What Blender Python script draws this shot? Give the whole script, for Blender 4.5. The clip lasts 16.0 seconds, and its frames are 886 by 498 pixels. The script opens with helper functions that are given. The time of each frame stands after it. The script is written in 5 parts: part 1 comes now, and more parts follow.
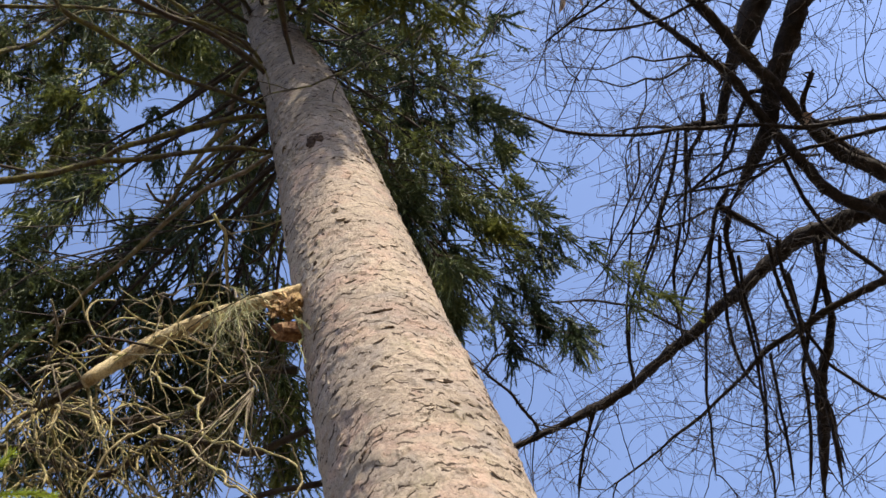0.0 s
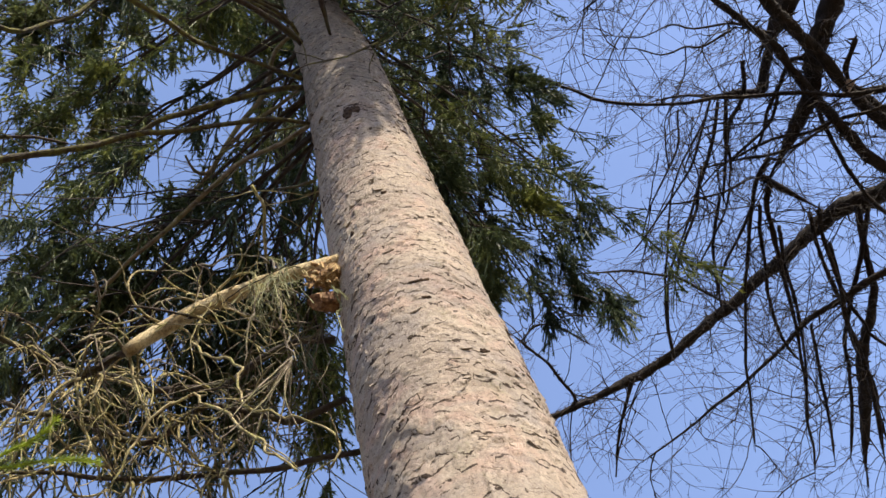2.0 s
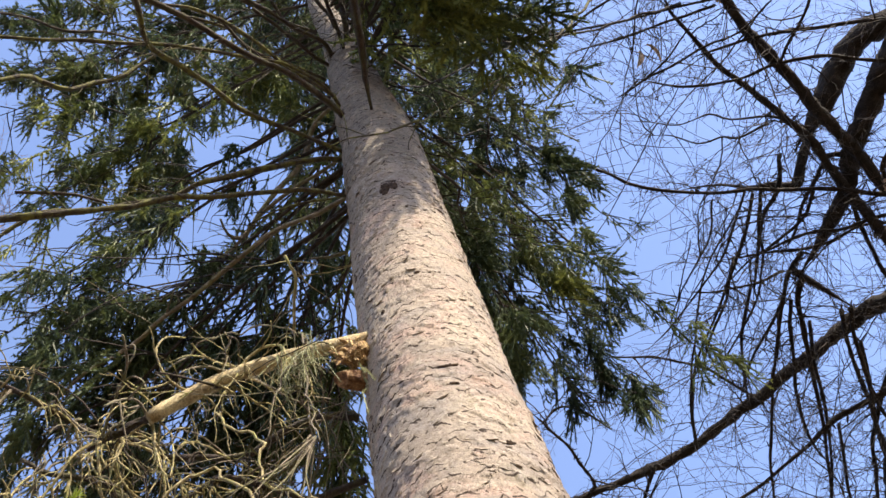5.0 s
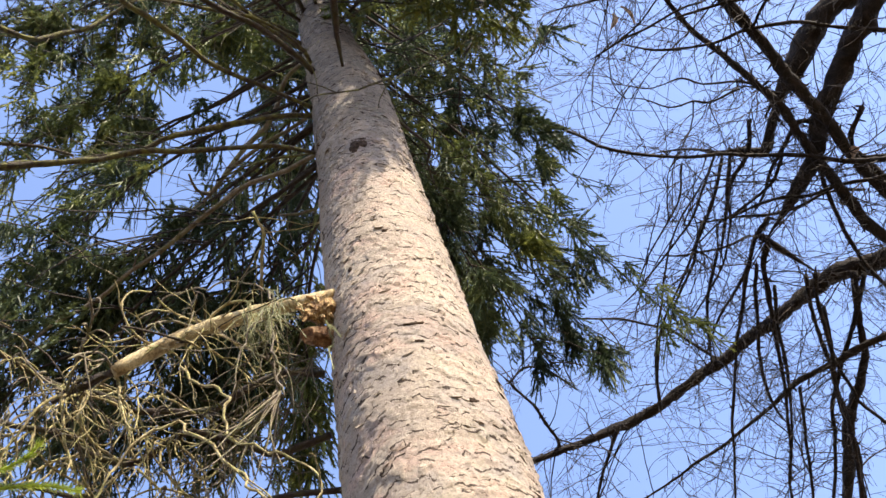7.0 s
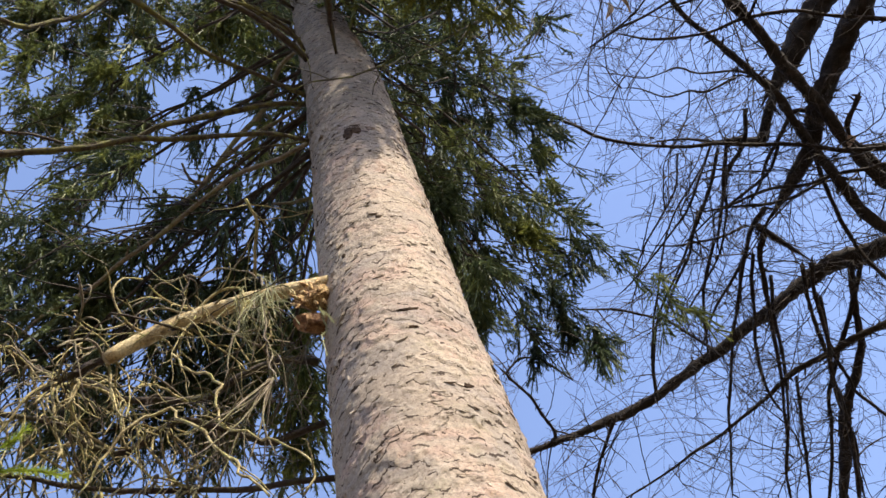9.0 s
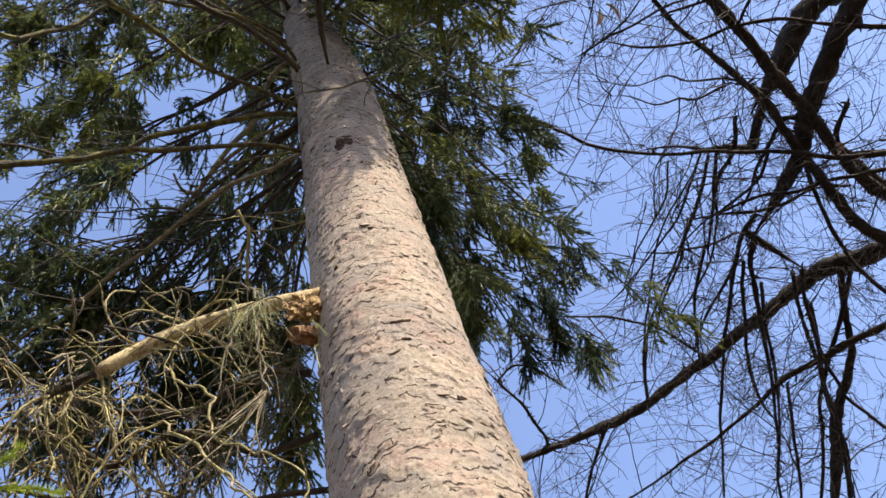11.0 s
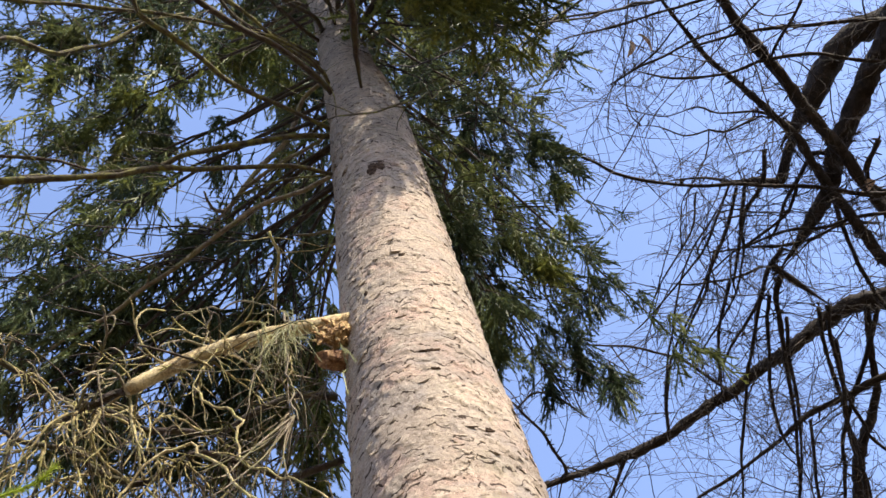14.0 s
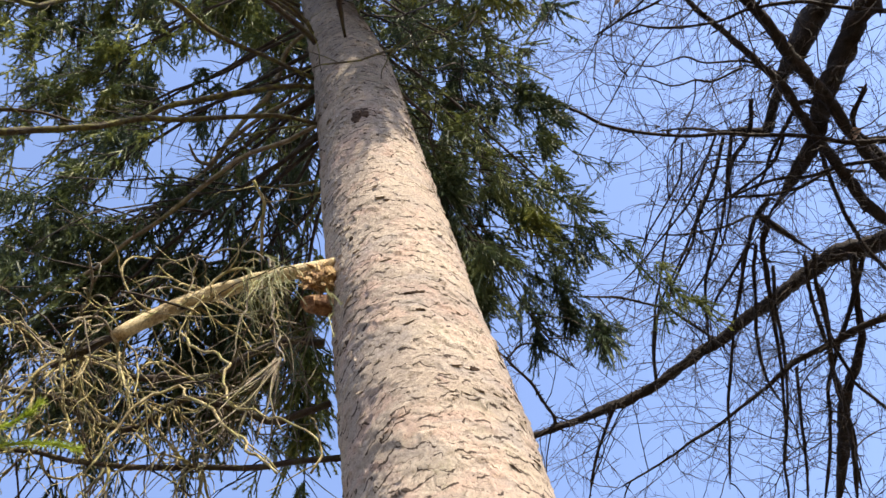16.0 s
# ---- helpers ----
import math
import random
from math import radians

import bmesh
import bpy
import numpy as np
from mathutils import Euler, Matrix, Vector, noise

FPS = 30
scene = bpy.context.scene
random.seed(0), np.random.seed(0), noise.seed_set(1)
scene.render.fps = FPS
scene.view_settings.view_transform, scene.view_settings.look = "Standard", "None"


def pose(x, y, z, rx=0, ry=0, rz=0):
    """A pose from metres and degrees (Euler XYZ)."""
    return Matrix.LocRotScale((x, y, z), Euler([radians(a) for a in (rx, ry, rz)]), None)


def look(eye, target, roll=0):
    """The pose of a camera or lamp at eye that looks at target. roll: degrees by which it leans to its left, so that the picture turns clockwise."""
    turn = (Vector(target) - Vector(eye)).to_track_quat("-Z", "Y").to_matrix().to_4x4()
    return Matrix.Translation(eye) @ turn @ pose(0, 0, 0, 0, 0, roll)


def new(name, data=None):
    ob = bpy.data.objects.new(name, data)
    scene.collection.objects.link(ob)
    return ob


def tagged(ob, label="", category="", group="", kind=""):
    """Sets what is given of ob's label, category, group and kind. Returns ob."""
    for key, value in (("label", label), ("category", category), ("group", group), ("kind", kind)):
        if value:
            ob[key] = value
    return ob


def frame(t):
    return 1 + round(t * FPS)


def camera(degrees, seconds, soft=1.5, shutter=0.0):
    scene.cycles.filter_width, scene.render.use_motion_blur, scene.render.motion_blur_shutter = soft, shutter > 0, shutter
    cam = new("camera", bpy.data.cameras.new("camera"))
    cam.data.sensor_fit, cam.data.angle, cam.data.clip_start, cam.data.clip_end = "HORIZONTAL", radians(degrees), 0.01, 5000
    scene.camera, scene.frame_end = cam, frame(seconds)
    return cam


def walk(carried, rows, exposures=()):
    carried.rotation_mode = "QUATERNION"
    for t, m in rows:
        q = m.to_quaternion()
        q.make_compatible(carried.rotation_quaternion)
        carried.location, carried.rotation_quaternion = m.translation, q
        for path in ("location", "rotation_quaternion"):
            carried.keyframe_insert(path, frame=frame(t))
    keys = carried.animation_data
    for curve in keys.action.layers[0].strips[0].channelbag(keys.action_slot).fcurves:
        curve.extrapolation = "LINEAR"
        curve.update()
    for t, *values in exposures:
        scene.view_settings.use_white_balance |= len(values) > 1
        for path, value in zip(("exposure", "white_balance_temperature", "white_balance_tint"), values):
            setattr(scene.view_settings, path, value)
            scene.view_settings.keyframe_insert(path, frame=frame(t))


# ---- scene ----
cam = camera(45.0, 16.0, 1.5)
# seconds, place in metres, turn in degrees
PATH = [
    (0.0, 0.013, 0.035, 1.568, 154.32, 12.14, 19.42),
    (0.5, 0.032, 0.030, 1.569, 154.79, 12.43, 19.27),
    (1.0, 0.021, 0.030, 1.570, 153.64, 11.58, 19.82),
    (1.5, 0.018, 0.038, 1.563, 153.35, 11.06, 20.04),
    (2.0, 0.014, 0.038, 1.565, 152.99, 10.41, 20.48),
    (2.5, 0.010, 0.020, 1.589, 155.48, 9.04, 20.54),
    (3.0, 0.002, 0.005, 1.593, 158.34, 8.20, 20.10),
    (3.5, -0.000, -0.003, 1.593, 157.56, 7.69, 19.93),
    (6.0, 0.017, 0.007, 1.594, 155.18, 7.82, 17.07),
    (6.5, 0.015, 0.007, 1.585, 154.16, 8.03, 17.13),
    (7.0, 0.020, 0.005, 1.583, 153.95, 8.71, 16.47),
    (7.5, 0.019, 0.012, 1.586, 153.79, 8.97, 16.35),
    (8.0, 0.017, 0.028, 1.599, 153.59, 8.97, 16.43),
    (8.5, 0.017, 0.040, 1.601, 153.59, 8.90, 16.50),
    (11.0, 0.020, 0.021, 1.599, 153.93, 9.48, 16.50),
    (11.5, 0.009, 0.012, 1.622, 157.06, 8.02, 16.32),
    (12.0, 0.001, 0.012, 1.635, 157.37, 7.43, 15.54),
    (12.5, -0.002, 0.020, 1.635, 156.01, 7.48, 15.27),
    (13.0, -0.003, 0.015, 1.630, 155.57, 7.50, 15.65),
    (13.5, -0.003, 0.003, 1.618, 155.52, 7.41, 15.32),
    (14.0, -0.000, -0.006, 1.610, 154.90, 7.66, 15.33),
    (14.5, -0.000, -0.000, 1.600, 155.05, 7.56, 15.79),
    (15.0, -0.002, -0.002, 1.598, 154.80, 7.44, 15.77),
    (15.5, 0.001, 0.008, 1.593, 153.93, 7.70, 15.72),
    (16.0, 0.002, 0.027, 1.581, 152.69, 8.44, 15.66),
]
# seconds, stops, kelvin, tint
EXPOSURES = [(t, e + 0.10, 6600, 21) for t, e in ((0.0, 1.36), (2.0, 1.40), (3.5, 1.54), (6.0, 1.84), (7.0, 1.88), (8.0, 1.72), (8.5, 1.58), (11.0, 1.56), (12.5, 1.70), (16.0, 1.74))]
walk(cam, [(t, pose(*p)) for t, *p in PATH], EXPOSURES)

# ---- light: a clear early-spring sky and a mid-morning sun behind the viewer's right shoulder ----
SUN_ELEVATION, SUN_AZIMUTH = 46.0, 128.0  # azimuth clockwise from +y
world = bpy.data.worlds.new("sky")
scene.world = world
world.use_nodes = True
wn = world.node_tree.nodes
sky = wn.new("ShaderNodeTexSky")
sky.sky_type, sky.sun_disc = "NISHITA", False
sky.sun_elevation, sky.sun_rotation = radians(SUN_ELEVATION), radians(SUN_AZIMUTH)
sky.air_density, sky.dust_density, sky.ozone_density = 1.0, 0.5, 1.3
wn["Background"].inputs[1].default_value = 0.114
world.node_tree.links.new(sky.outputs[0], wn["Background"].inputs[0])
sun = new("sun", bpy.data.lights.new("sun", "SUN"))
sun.data.energy, sun.data.angle, sun.data.color = 3.6, radians(0.53), (1.0, 0.96, 0.74)
sun_way = Vector((math.sin(radians(SUN_AZIMUTH)) * math.cos(radians(SUN_ELEVATION)),
                  math.cos(radians(SUN_AZIMUTH)) * math.cos(radians(SUN_ELEVATION)), math.sin(radians(SUN_ELEVATION))))
sun.matrix_world = look(sun_way * 60, (0, 0, 0))


# ---- materials ----
class Mat:
    """A node material under construction."""

    def __init__(self, name, roughness=0.8, specular=0.3):
        self.m = bpy.data.materials.new(name)
        self.m.use_nodes = True
        self.t = self.m.node_tree
        self.b = self.t.nodes["Principled BSDF"]
        self.b.inputs["Roughness"].default_value = roughness
        self.b.inputs["Specular IOR Level"].default_value = specular
        self.co = self.node("ShaderNodeTexCoord").outputs["Object"]

    def node(self, kind, **values):
        n = self.t.nodes.new(kind)
        for k, v in values.items():
            n.inputs[k].default_value = v
        return n

    def link(self, a, b):
        self.t.links.new(a, b)

    def stretched(self, sx, sy, sz):
        n = self.node("ShaderNodeMapping", Scale=(sx, sy, sz))
        self.link(self.co, n.inputs["Vector"])
        return n.outputs[0]

    def noise(self, scale, detail=4.0, rough=0.6, co=None, warp=0.0):
        n = self.node("ShaderNodeTexNoise", Scale=scale, Detail=detail, Roughness=rough, Distortion=warp)
        self.link(co or self.co, n.inputs["Vector"])
        return n.outputs["Fac"]

    def ramp(self, fac, *stops):
        n = self.node("ShaderNodeValToRGB")
        e = n.color_ramp.elements
        while len(e) < len(stops):
            e.new(0.5)
        for el, (at, c) in zip(e, stops):
            el.position = at
            el.color = (*c, 1) if len(c) == 3 else (c[0], c[0], c[0], 1)
        self.link(fac, n.inputs["Fac"])
        return n.outputs["Color"]

    def mix(self, fac, a, b, how="MIX"):
        n = self.node("ShaderNodeMix")
        n.data_type, n.blend_type = "RGBA", how
        for sock, v in ((n.inputs["Factor"], fac), (n.inputs["A"], a), (n.inputs["B"], b)):
            if hasattr(v, "is_linked"):
                self.link(v, sock)
            elif isinstance(v, tuple):
                sock.default_value = (*v, 1)
            else:
                n.inputs["Factor"].default_value = v
        return n.outputs["Result"]

    def math(self, how, a, b=0.5):
        n = self.node("ShaderNodeMath")
        n.operation = how
        for sock, v in zip(n.inputs, (a, b)):
            if hasattr(v, "is_linked"):
                self.link(v, sock)
            else:
                sock.default_value = v
        return n.outputs[0]

    def colour(self, out):
        self.link(out, self.b.inputs["Base Color"])

    def bump(self, height, strength, distance):
        n = self.node("ShaderNodeBump", Strength=strength, Distance=distance)
        self.link(height, n.inputs["Height"])
        self.link(n.outputs[0], self.b.inputs["Normal"])


def bark_material(name):
    a = Mat(name, 0.9, 0.15)
    broad = a.ramp(a.noise(2.6, 6, 0.65), (0.36, (0.235, 0.190, 0.152)), (0.49, (0.345, 0.278, 0.212)), (0.62, (0.41, 0.332, 0.250)))
    pink = a.mix(a.ramp(a.noise(7.5, 4, 0.6, warp=0.8), (0.50, (0.0,)), (0.66, (0.6,))), broad, (0.43, 0.275, 0.215))
    grey = a.mix(a.ramp(a.noise(5.2, 5, 0.65, a.stretched(1, 1, 1.5), 0.5), (0.50, (0.0,)), (0.66, (0.75,))), pink, (0.255, 0.222, 0.196))
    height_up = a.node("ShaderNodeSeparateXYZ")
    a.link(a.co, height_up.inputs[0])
    # greyer upper bark, with the crown's shade on it darkened into the colour
    grey_and_shade = a.math("MULTIPLY", a.ramp(a.math("DIVIDE", height_up.outputs[2], 10.0), (0.485, (0.0,)), (0.585, (1.0,))), a.ramp(a.noise(6.5, 6, 0.7), (0.34, (0.35,)), (0.56, (1.0,))))
    grey = a.mix(grey_and_shade, grey, (0.128, 0.110, 0.090))
    moss = a.math("MULTIPLY", a.ramp(a.noise(8.0, 5, 0.7, a.stretched(1, 1, 0.6)), (0.58, (0.0,)), (0.70, (0.5,))), a.ramp(a.noise(60, 5, 0.7), (0.42, (0.0,)), (0.58, (1.0,))))
    grey = a.mix(moss, grey, (0.17, 0.165, 0.075))
    fine = a.noise(95, 8, 0.75)
    grain = a.noise(260, 6, 0.75)
    speck = a.mix(a.ramp(fine, (0.38, (0.65,)), (0.50, (0.0,))), grey, (0.17, 0.132, 0.102))
    pale = a.mix(a.ramp(a.noise(48, 6, 0.75, a.stretched(1, 1, 1.8)), (0.55, (0.0,)), (0.70, (0.6,))), speck, (0.52, 0.425, 0.320))
    pale = a.mix(a.ramp(grain, (0.38, (0.5,)), (0.48, (0.0,))), pale, (0.17, 0.13, 0.10))
    wob = a.node("ShaderNodeTexNoise", Scale=34.0, Detail=4.0)
    a.link(a.co, wob.inputs["Vector"])
    bent = a.node("ShaderNodeMix")
    bent.data_type, bent.blend_type = "RGBA", "LINEAR_LIGHT"
    bent.inputs["Factor"].default_value = 0.022
    a.link(a.stretched(1, 1, 1.3), bent.inputs["A"])
    a.link(wob.outputs["Color"], bent.inputs["B"])

    def plates(scale, shift=0.0):
        """A random height for each bark plate, looked up a little further down the stem."""
        m = a.node("ShaderNodeMapping", Location=(0, 0, shift))
        a.link(bent.outputs["Result"], m.inputs["Vector"])
        p = a.node("ShaderNodeTexVoronoi", Scale=scale, Randomness=1.0)
        a.link(m.outputs[0], p.inputs["Vector"])
        split = a.node("ShaderNodeSeparateColor")
        a.link(p.outputs["Color"], split.inputs["Color"])
        return split.outputs[0]

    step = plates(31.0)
    # brown crevice below each raised plate, the lip's shadow painted into it
    gap_shade = a.ramp(a.math("SUBTRACT", plates(31.0, 0.0090), step), (0.27, (0.0,)), (0.42, (0.95,)))
    small = plates(80.0)
    # the small plates get the same painted shadow along their lower edges
    chip_shade = a.ramp(a.math("SUBTRACT", plates(80.0, 0.0035), small), (0.40, (0.0,)), (0.62, (0.7,)))
    toned = a.mix(a.math("MULTIPLY", small, 0.28), pale, (0.20, 0.165, 0.135))
    steps = a.math("ADD", step, a.math("MULTIPLY", small, 0.6))
    height = a.math("SUBTRACT", a.math("ADD", a.math("ADD", fine, a.math("MULTIPLY", grain, 0.6)), steps), a.math("ADD", a.math("MULTIPLY", chip_shade, 0.6), a.math("MULTIPLY", gap_shade, 1.1)))
    a.colour(a.mix(gap_shade, a.mix(chip_shade, toned, (0.085, 0.058, 0.044)), (0.040, 0.026, 0.019)))
    a.bump(height, 0.85, 0.006)
    return a.m


def twig_material(name, stops, scale=32.0, green=None, rough=0.85):
    a = Mat(name, rough, 0.2)
    c = a.ramp(a.noise(scale, 6, 0.7), *((0.5 + 0.55 * (at - 0.5), colour) for at, colour in stops))
    if green:
        c = a.mix(a.ramp(a.noise(21, 5, 0.65, warp=0.4), (0.46, (0.0,)), (0.60, (0.85,))), c, green)
    c = a.mix(a.ramp(a.noise(160, 4, 0.7), (0.35, (0.5,)), (0.55, (0.0,))), c, (0.05, 0.04, 0.03))
    a.colour(c)
    a.bump(a.noise(75, 6, 0.75), 0.9, 0.009)
    return a.m


def needle_material(name, dark, mid, light):
    a = Mat(name, 0.55, 0.25)
    tone = a.math("ADD", a.math("MULTIPLY", a.noise(1.3, 3, 0.5), 0.8), a.math("MULTIPLY", a.noise(9, 4, 0.6), 0.35))
    island = a.node("ShaderNodeNewGeometry").outputs["Random Per Island"]
    tone = a.math("ADD", tone, a.math("MULTIPLY", a.math("SUBTRACT", island, 0.5), 0.16))
    c = a.ramp(tone, (0.44, dark), (0.60, mid), (0.76, light))
    a.colour(c)
    glow = a.node("ShaderNodeBsdfTranslucent")
    a.link(c, glow.inputs["Color"])
    both = a.node("ShaderNodeMixShader", Fac=0.30)
    a.link(a.b.outputs[0], both.inputs[1])
    a.link(glow.outputs[0], both.inputs[2])
    a.link(both.outputs[0], a.t.nodes["Material Output"].inputs["Surface"])
    return a.m


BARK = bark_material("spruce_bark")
MOSSY = twig_material("mossy_branch", ((0.3, (0.030, 0.022, 0.015)), (0.55, (0.055, 0.043, 0.027)), (0.75, (0.10, 0.083, 0.048))), green=(0.145, 0.140, 0.030))
BARE = twig_material("dead_branch", ((0.3, (0.024, 0.015, 0.012)), (0.55, (0.042, 0.028, 0.021)), (0.75, (0.080, 0.058, 0.042))), green=(0.055, 0.050, 0.020))
PALE = twig_material("grey_branch", ((0.3, (0.10, 0.078, 0.055)), (0.55, (0.19, 0.15, 0.105)), (0.75, (0.29, 0.24, 0.17))), green=(0.15, 0.14, 0.06))
LICHEN = twig_material("lichen_twig", ((0.3, (0.15, 0.11, 0.05)), (0.5, (0.30, 0.235, 0.11)), (0.72, (0.46, 0.38, 0.20))), green=(0.27, 0.25, 0.085))
BROKEN = twig_material("broken_bark", ((0.3, (0.28, 0.20, 0.10)), (0.5, (0.48, 0.37, 0.195)), (0.72, (0.60, 0.49, 0.28))), 18)
TORN = twig_material("torn_wood", ((0.3, (0.15, 0.07, 0.03)), (0.5, (0.33, 0.20, 0.085)), (0.72, (0.55, 0.40, 0.19))), 40)
STUBWOOD = twig_material("stub_wood", ((0.3, (0.10, 0.045, 0.025)), (0.5, (0.22, 0.11, 0.055)), (0.72, (0.40, 0.25, 0.13))), 30)
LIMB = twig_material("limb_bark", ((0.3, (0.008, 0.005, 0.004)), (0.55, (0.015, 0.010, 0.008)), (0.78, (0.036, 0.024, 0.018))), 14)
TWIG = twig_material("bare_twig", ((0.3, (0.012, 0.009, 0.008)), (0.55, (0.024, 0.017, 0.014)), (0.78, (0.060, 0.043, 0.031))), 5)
LITLIMB = twig_material("ochre_limb", ((0.3, (0.12, 0.09, 0.045)), (0.55, (0.22, 0.17, 0.085)), (0.78, (0.30, 0.25, 0.13))), 8)
LEAF = twig_material("dry_leaf", ((0.3, (0.50, 0.30, 0.17)), (0.7, (0.72, 0.50, 0.33))), 25)
FARTWIG = twig_material("far_twig", ((0.3, (0.16, 0.10, 0.09)), (0.7, (0.30, 0.21, 0.19))), 3)
NEEDLE = needle_material("spruce_needles", (0.024, 0.040, 0.022), (0.060, 0.083, 0.037), (0.135, 0.152, 0.048))
NEEDLE_GREY = needle_material("dry_needles", (0.16, 0.165, 0.085), (0.28, 0.28, 0.145), (0.40, 0.39, 0.21))
# lighter copy of NEEDLE: sunlight on some boughs put into the colour
NEEDLE_LIGHT = needle_material("sunlit_needles", (0.033, 0.052, 0.021), (0.094, 0.118, 0.034), (0.23, 0.242, 0.055))
BOUGH = twig_material("bough_bark", ((0.3, (0.016, 0.012, 0.010)), (0.55, (0.034, 0.026, 0.020)), (0.75, (0.07, 0.055, 0.04))))
NEEDLE_FRESH = needle_material("fresh_needles", (0.14, 0.19, 0.02), (0.24, 0.30, 0.03), (0.36, 0.42, 0.06))


# ---- mesh helpers ----
class Geo:
    """Vertices and faces gathered into one mesh."""

    def __init__(self):
        self.v, self.f, self.n = [], [], 0

    def add(self, verts, faces):
        self.v.append(np.asarray(verts, float))
        self.f.append(np.asarray(faces, int) + self.n)
        self.n += len(verts)

    def tube(self, pts, radii, sides=6, cap=True):
        pts, radii = np.asarray(pts, float), np.asarray(radii, float)
        tan = np.gradient(pts, axis=0)
        tan /= np.linalg.norm(tan, axis=1)[:, None] + 1e-9
        ref = np.eye(3)[np.argmin(np.abs(tan.mean(0)))]
        u = np.cross(tan, ref)
        u /= np.linalg.norm(u, axis=1)[:, None] + 1e-9
        w = np.cross(tan, u)
        a = np.arange(sides) * (2 * np.pi / sides)
        ring = np.cos(a)[None, :, None] * u[:, None] + np.sin(a)[None, :, None] * w[:, None]
        v = pts[:, None] + ring * (radii[:, None, None] if radii.ndim == 1 else radii[:, :, None])
        n = len(pts)
        i = np.arange(n - 1)[:, None] * sides
        j = np.arange(sides)[None]
        k = (j + 1) % sides
        q = np.stack([i + j, i + k, i + sides + k, i + sides + j], -1).reshape(-1, 4)
        verts = v.reshape(-1, 3)
        tris = np.concatenate([q[:, (0, 1, 2)], q[:, (0, 2, 3)]])
        if cap:
            verts = np.concatenate([verts, pts[:1], pts[-1:]])
            b, t, e = n * sides, n * sides + 1, (n - 1) * sides
            jj, kk = j[0], k[0]
            tris = np.concatenate([tris, np.stack([kk, jj, jj * 0 + b], 1), np.stack([e + jj, e + kk, jj * 0 + t], 1)])
        self.add(verts, tris)

    def mesh(self, name, material, smooth=True):
        me = bpy.data.meshes.new(name)
        v, f = np.concatenate(self.v), np.concatenate(self.f)
        me.vertices.add(len(v))
        me.vertices.foreach_set("co", v.ravel())
        me.loops.add(f.size)
        me.loops.foreach_set("vertex_index", f.ravel())
        me.polygons.add(len(f))
        me.polygons.foreach_set("loop_start", np.arange(len(f)) * f.shape[1])
        me.polygons.foreach_set("loop_total", np.full(len(f), f.shape[1]))
        me.polygons.foreach_set("use_smooth", np.full(len(f), smooth))
        me.materials.append(material)
        me.update(calc_edges=True)
        me.validate()
        return me


def part(name, geo, material, parent, label="", smooth=True):
    ob = new(name, geo.mesh(name, material, smooth))
    ob.parent = parent
    if label:
        tagged(ob, label)
    return ob


def thing(name, place, label, category, group=""):
    ob = new(name)
    ob.location = place
    ob.empty_display_size = 0.2
    return tagged(ob, label, category, group)


def smooth_line(pts, step=0.05):
    """A Catmull-Rom line through rows of any width, by about step metres."""
    p = np.asarray(pts, float)
    p = np.concatenate([2 * p[:1] - p[1:2], p, 2 * p[-1:] - p[-2:-1]])
    out = []
    for a, b, c, d in zip(p, p[1:], p[2:], p[3:]):
        n = max(2, int(np.linalg.norm(c[:3] - b[:3]) / step))
        t = (np.arange(n) / n)[:, None]
        out.append(0.5 * (2 * b + (c - a) * t + (2 * a - 5 * b + 4 * c - d) * t**2 + (3 * b - a - 3 * c + d) * t**3))
    return np.concatenate(out + [p[-2:-1]])


rng = np.random.default_rng(7)


def wander(n, size, span=5):
    """n rows of smooth random offsets."""
    k = max(3, n // span + 2)
    c = rng.normal(0, size, (k, 3))
    x = np.linspace(0, k - 1.001, n)
    i = x.astype(int)
    t = (x - i)[:, None]
    t = t * t * (3 - 2 * t)
    return c[i] * (1 - t) + c[np.minimum(i + 1, k - 1)] * t


def unit(v):
    return v / (np.linalg.norm(v) + 1e-9)


def drooping(start, way, length, sag, n=7, kink=0.06, span=3):
    """A thin line that leaves along way, is bent by its weight and wavers."""
    s = np.linspace(0, 1, n)[:, None]
    line = start + unit(way) * s * length + np.array([0, 0, -1.0]) * sag * length * s**1.7
    return line + wander(n, kink * length, span) * s


# ---- ground ----
g = Geo()
xs = np.sinh(np.linspace(-7.2, 7.2, 90)) * 2
gx, gy = np.meshgrid(xs, xs, indexing="ij")
near = np.exp(-(gx**2 + gy**2) / 900)
gz = (0.05 * np.sin(gx * 1.3 + 0.7) * np.cos(gy * 1.1) + 0.03 * np.sin(gx * 3.1 + gy * 2.3)) * near
gv = np.stack([gx, gy, gz], -1).reshape(-1, 3)
i, j = np.meshgrid(np.arange(89), np.arange(89), indexing="ij")
g.add(gv, np.stack([i * 90 + j, (i + 1) * 90 + j, (i + 1) * 90 + j + 1, i * 90 + j + 1], -1).reshape(-1, 4))
a = Mat("forest_floor", 0.95, 0.1)
soil = a.ramp(a.noise(0.8, 6, 0.65), (0.35, (0.05, 0.037, 0.024)), (0.55, (0.11, 0.08, 0.048)), (0.7, (0.055, 0.08, 0.025)))
a.colour(a.mix(a.ramp(a.noise(35, 5, 0.7), (0.45, (0.0,)), (0.6, (0.7,))), soil, (0.15, 0.105, 0.06)))
a.bump(a.noise(30, 6, 0.7), 0.8, 0.03)
ground = tagged(new("ground", g.mesh("ground", a.m)), "brown needle litter and thin grass under the trees", "ground", kind="structure")

# ---- the large spruce ----
AXIS = np.array([-0.152, 1.628])
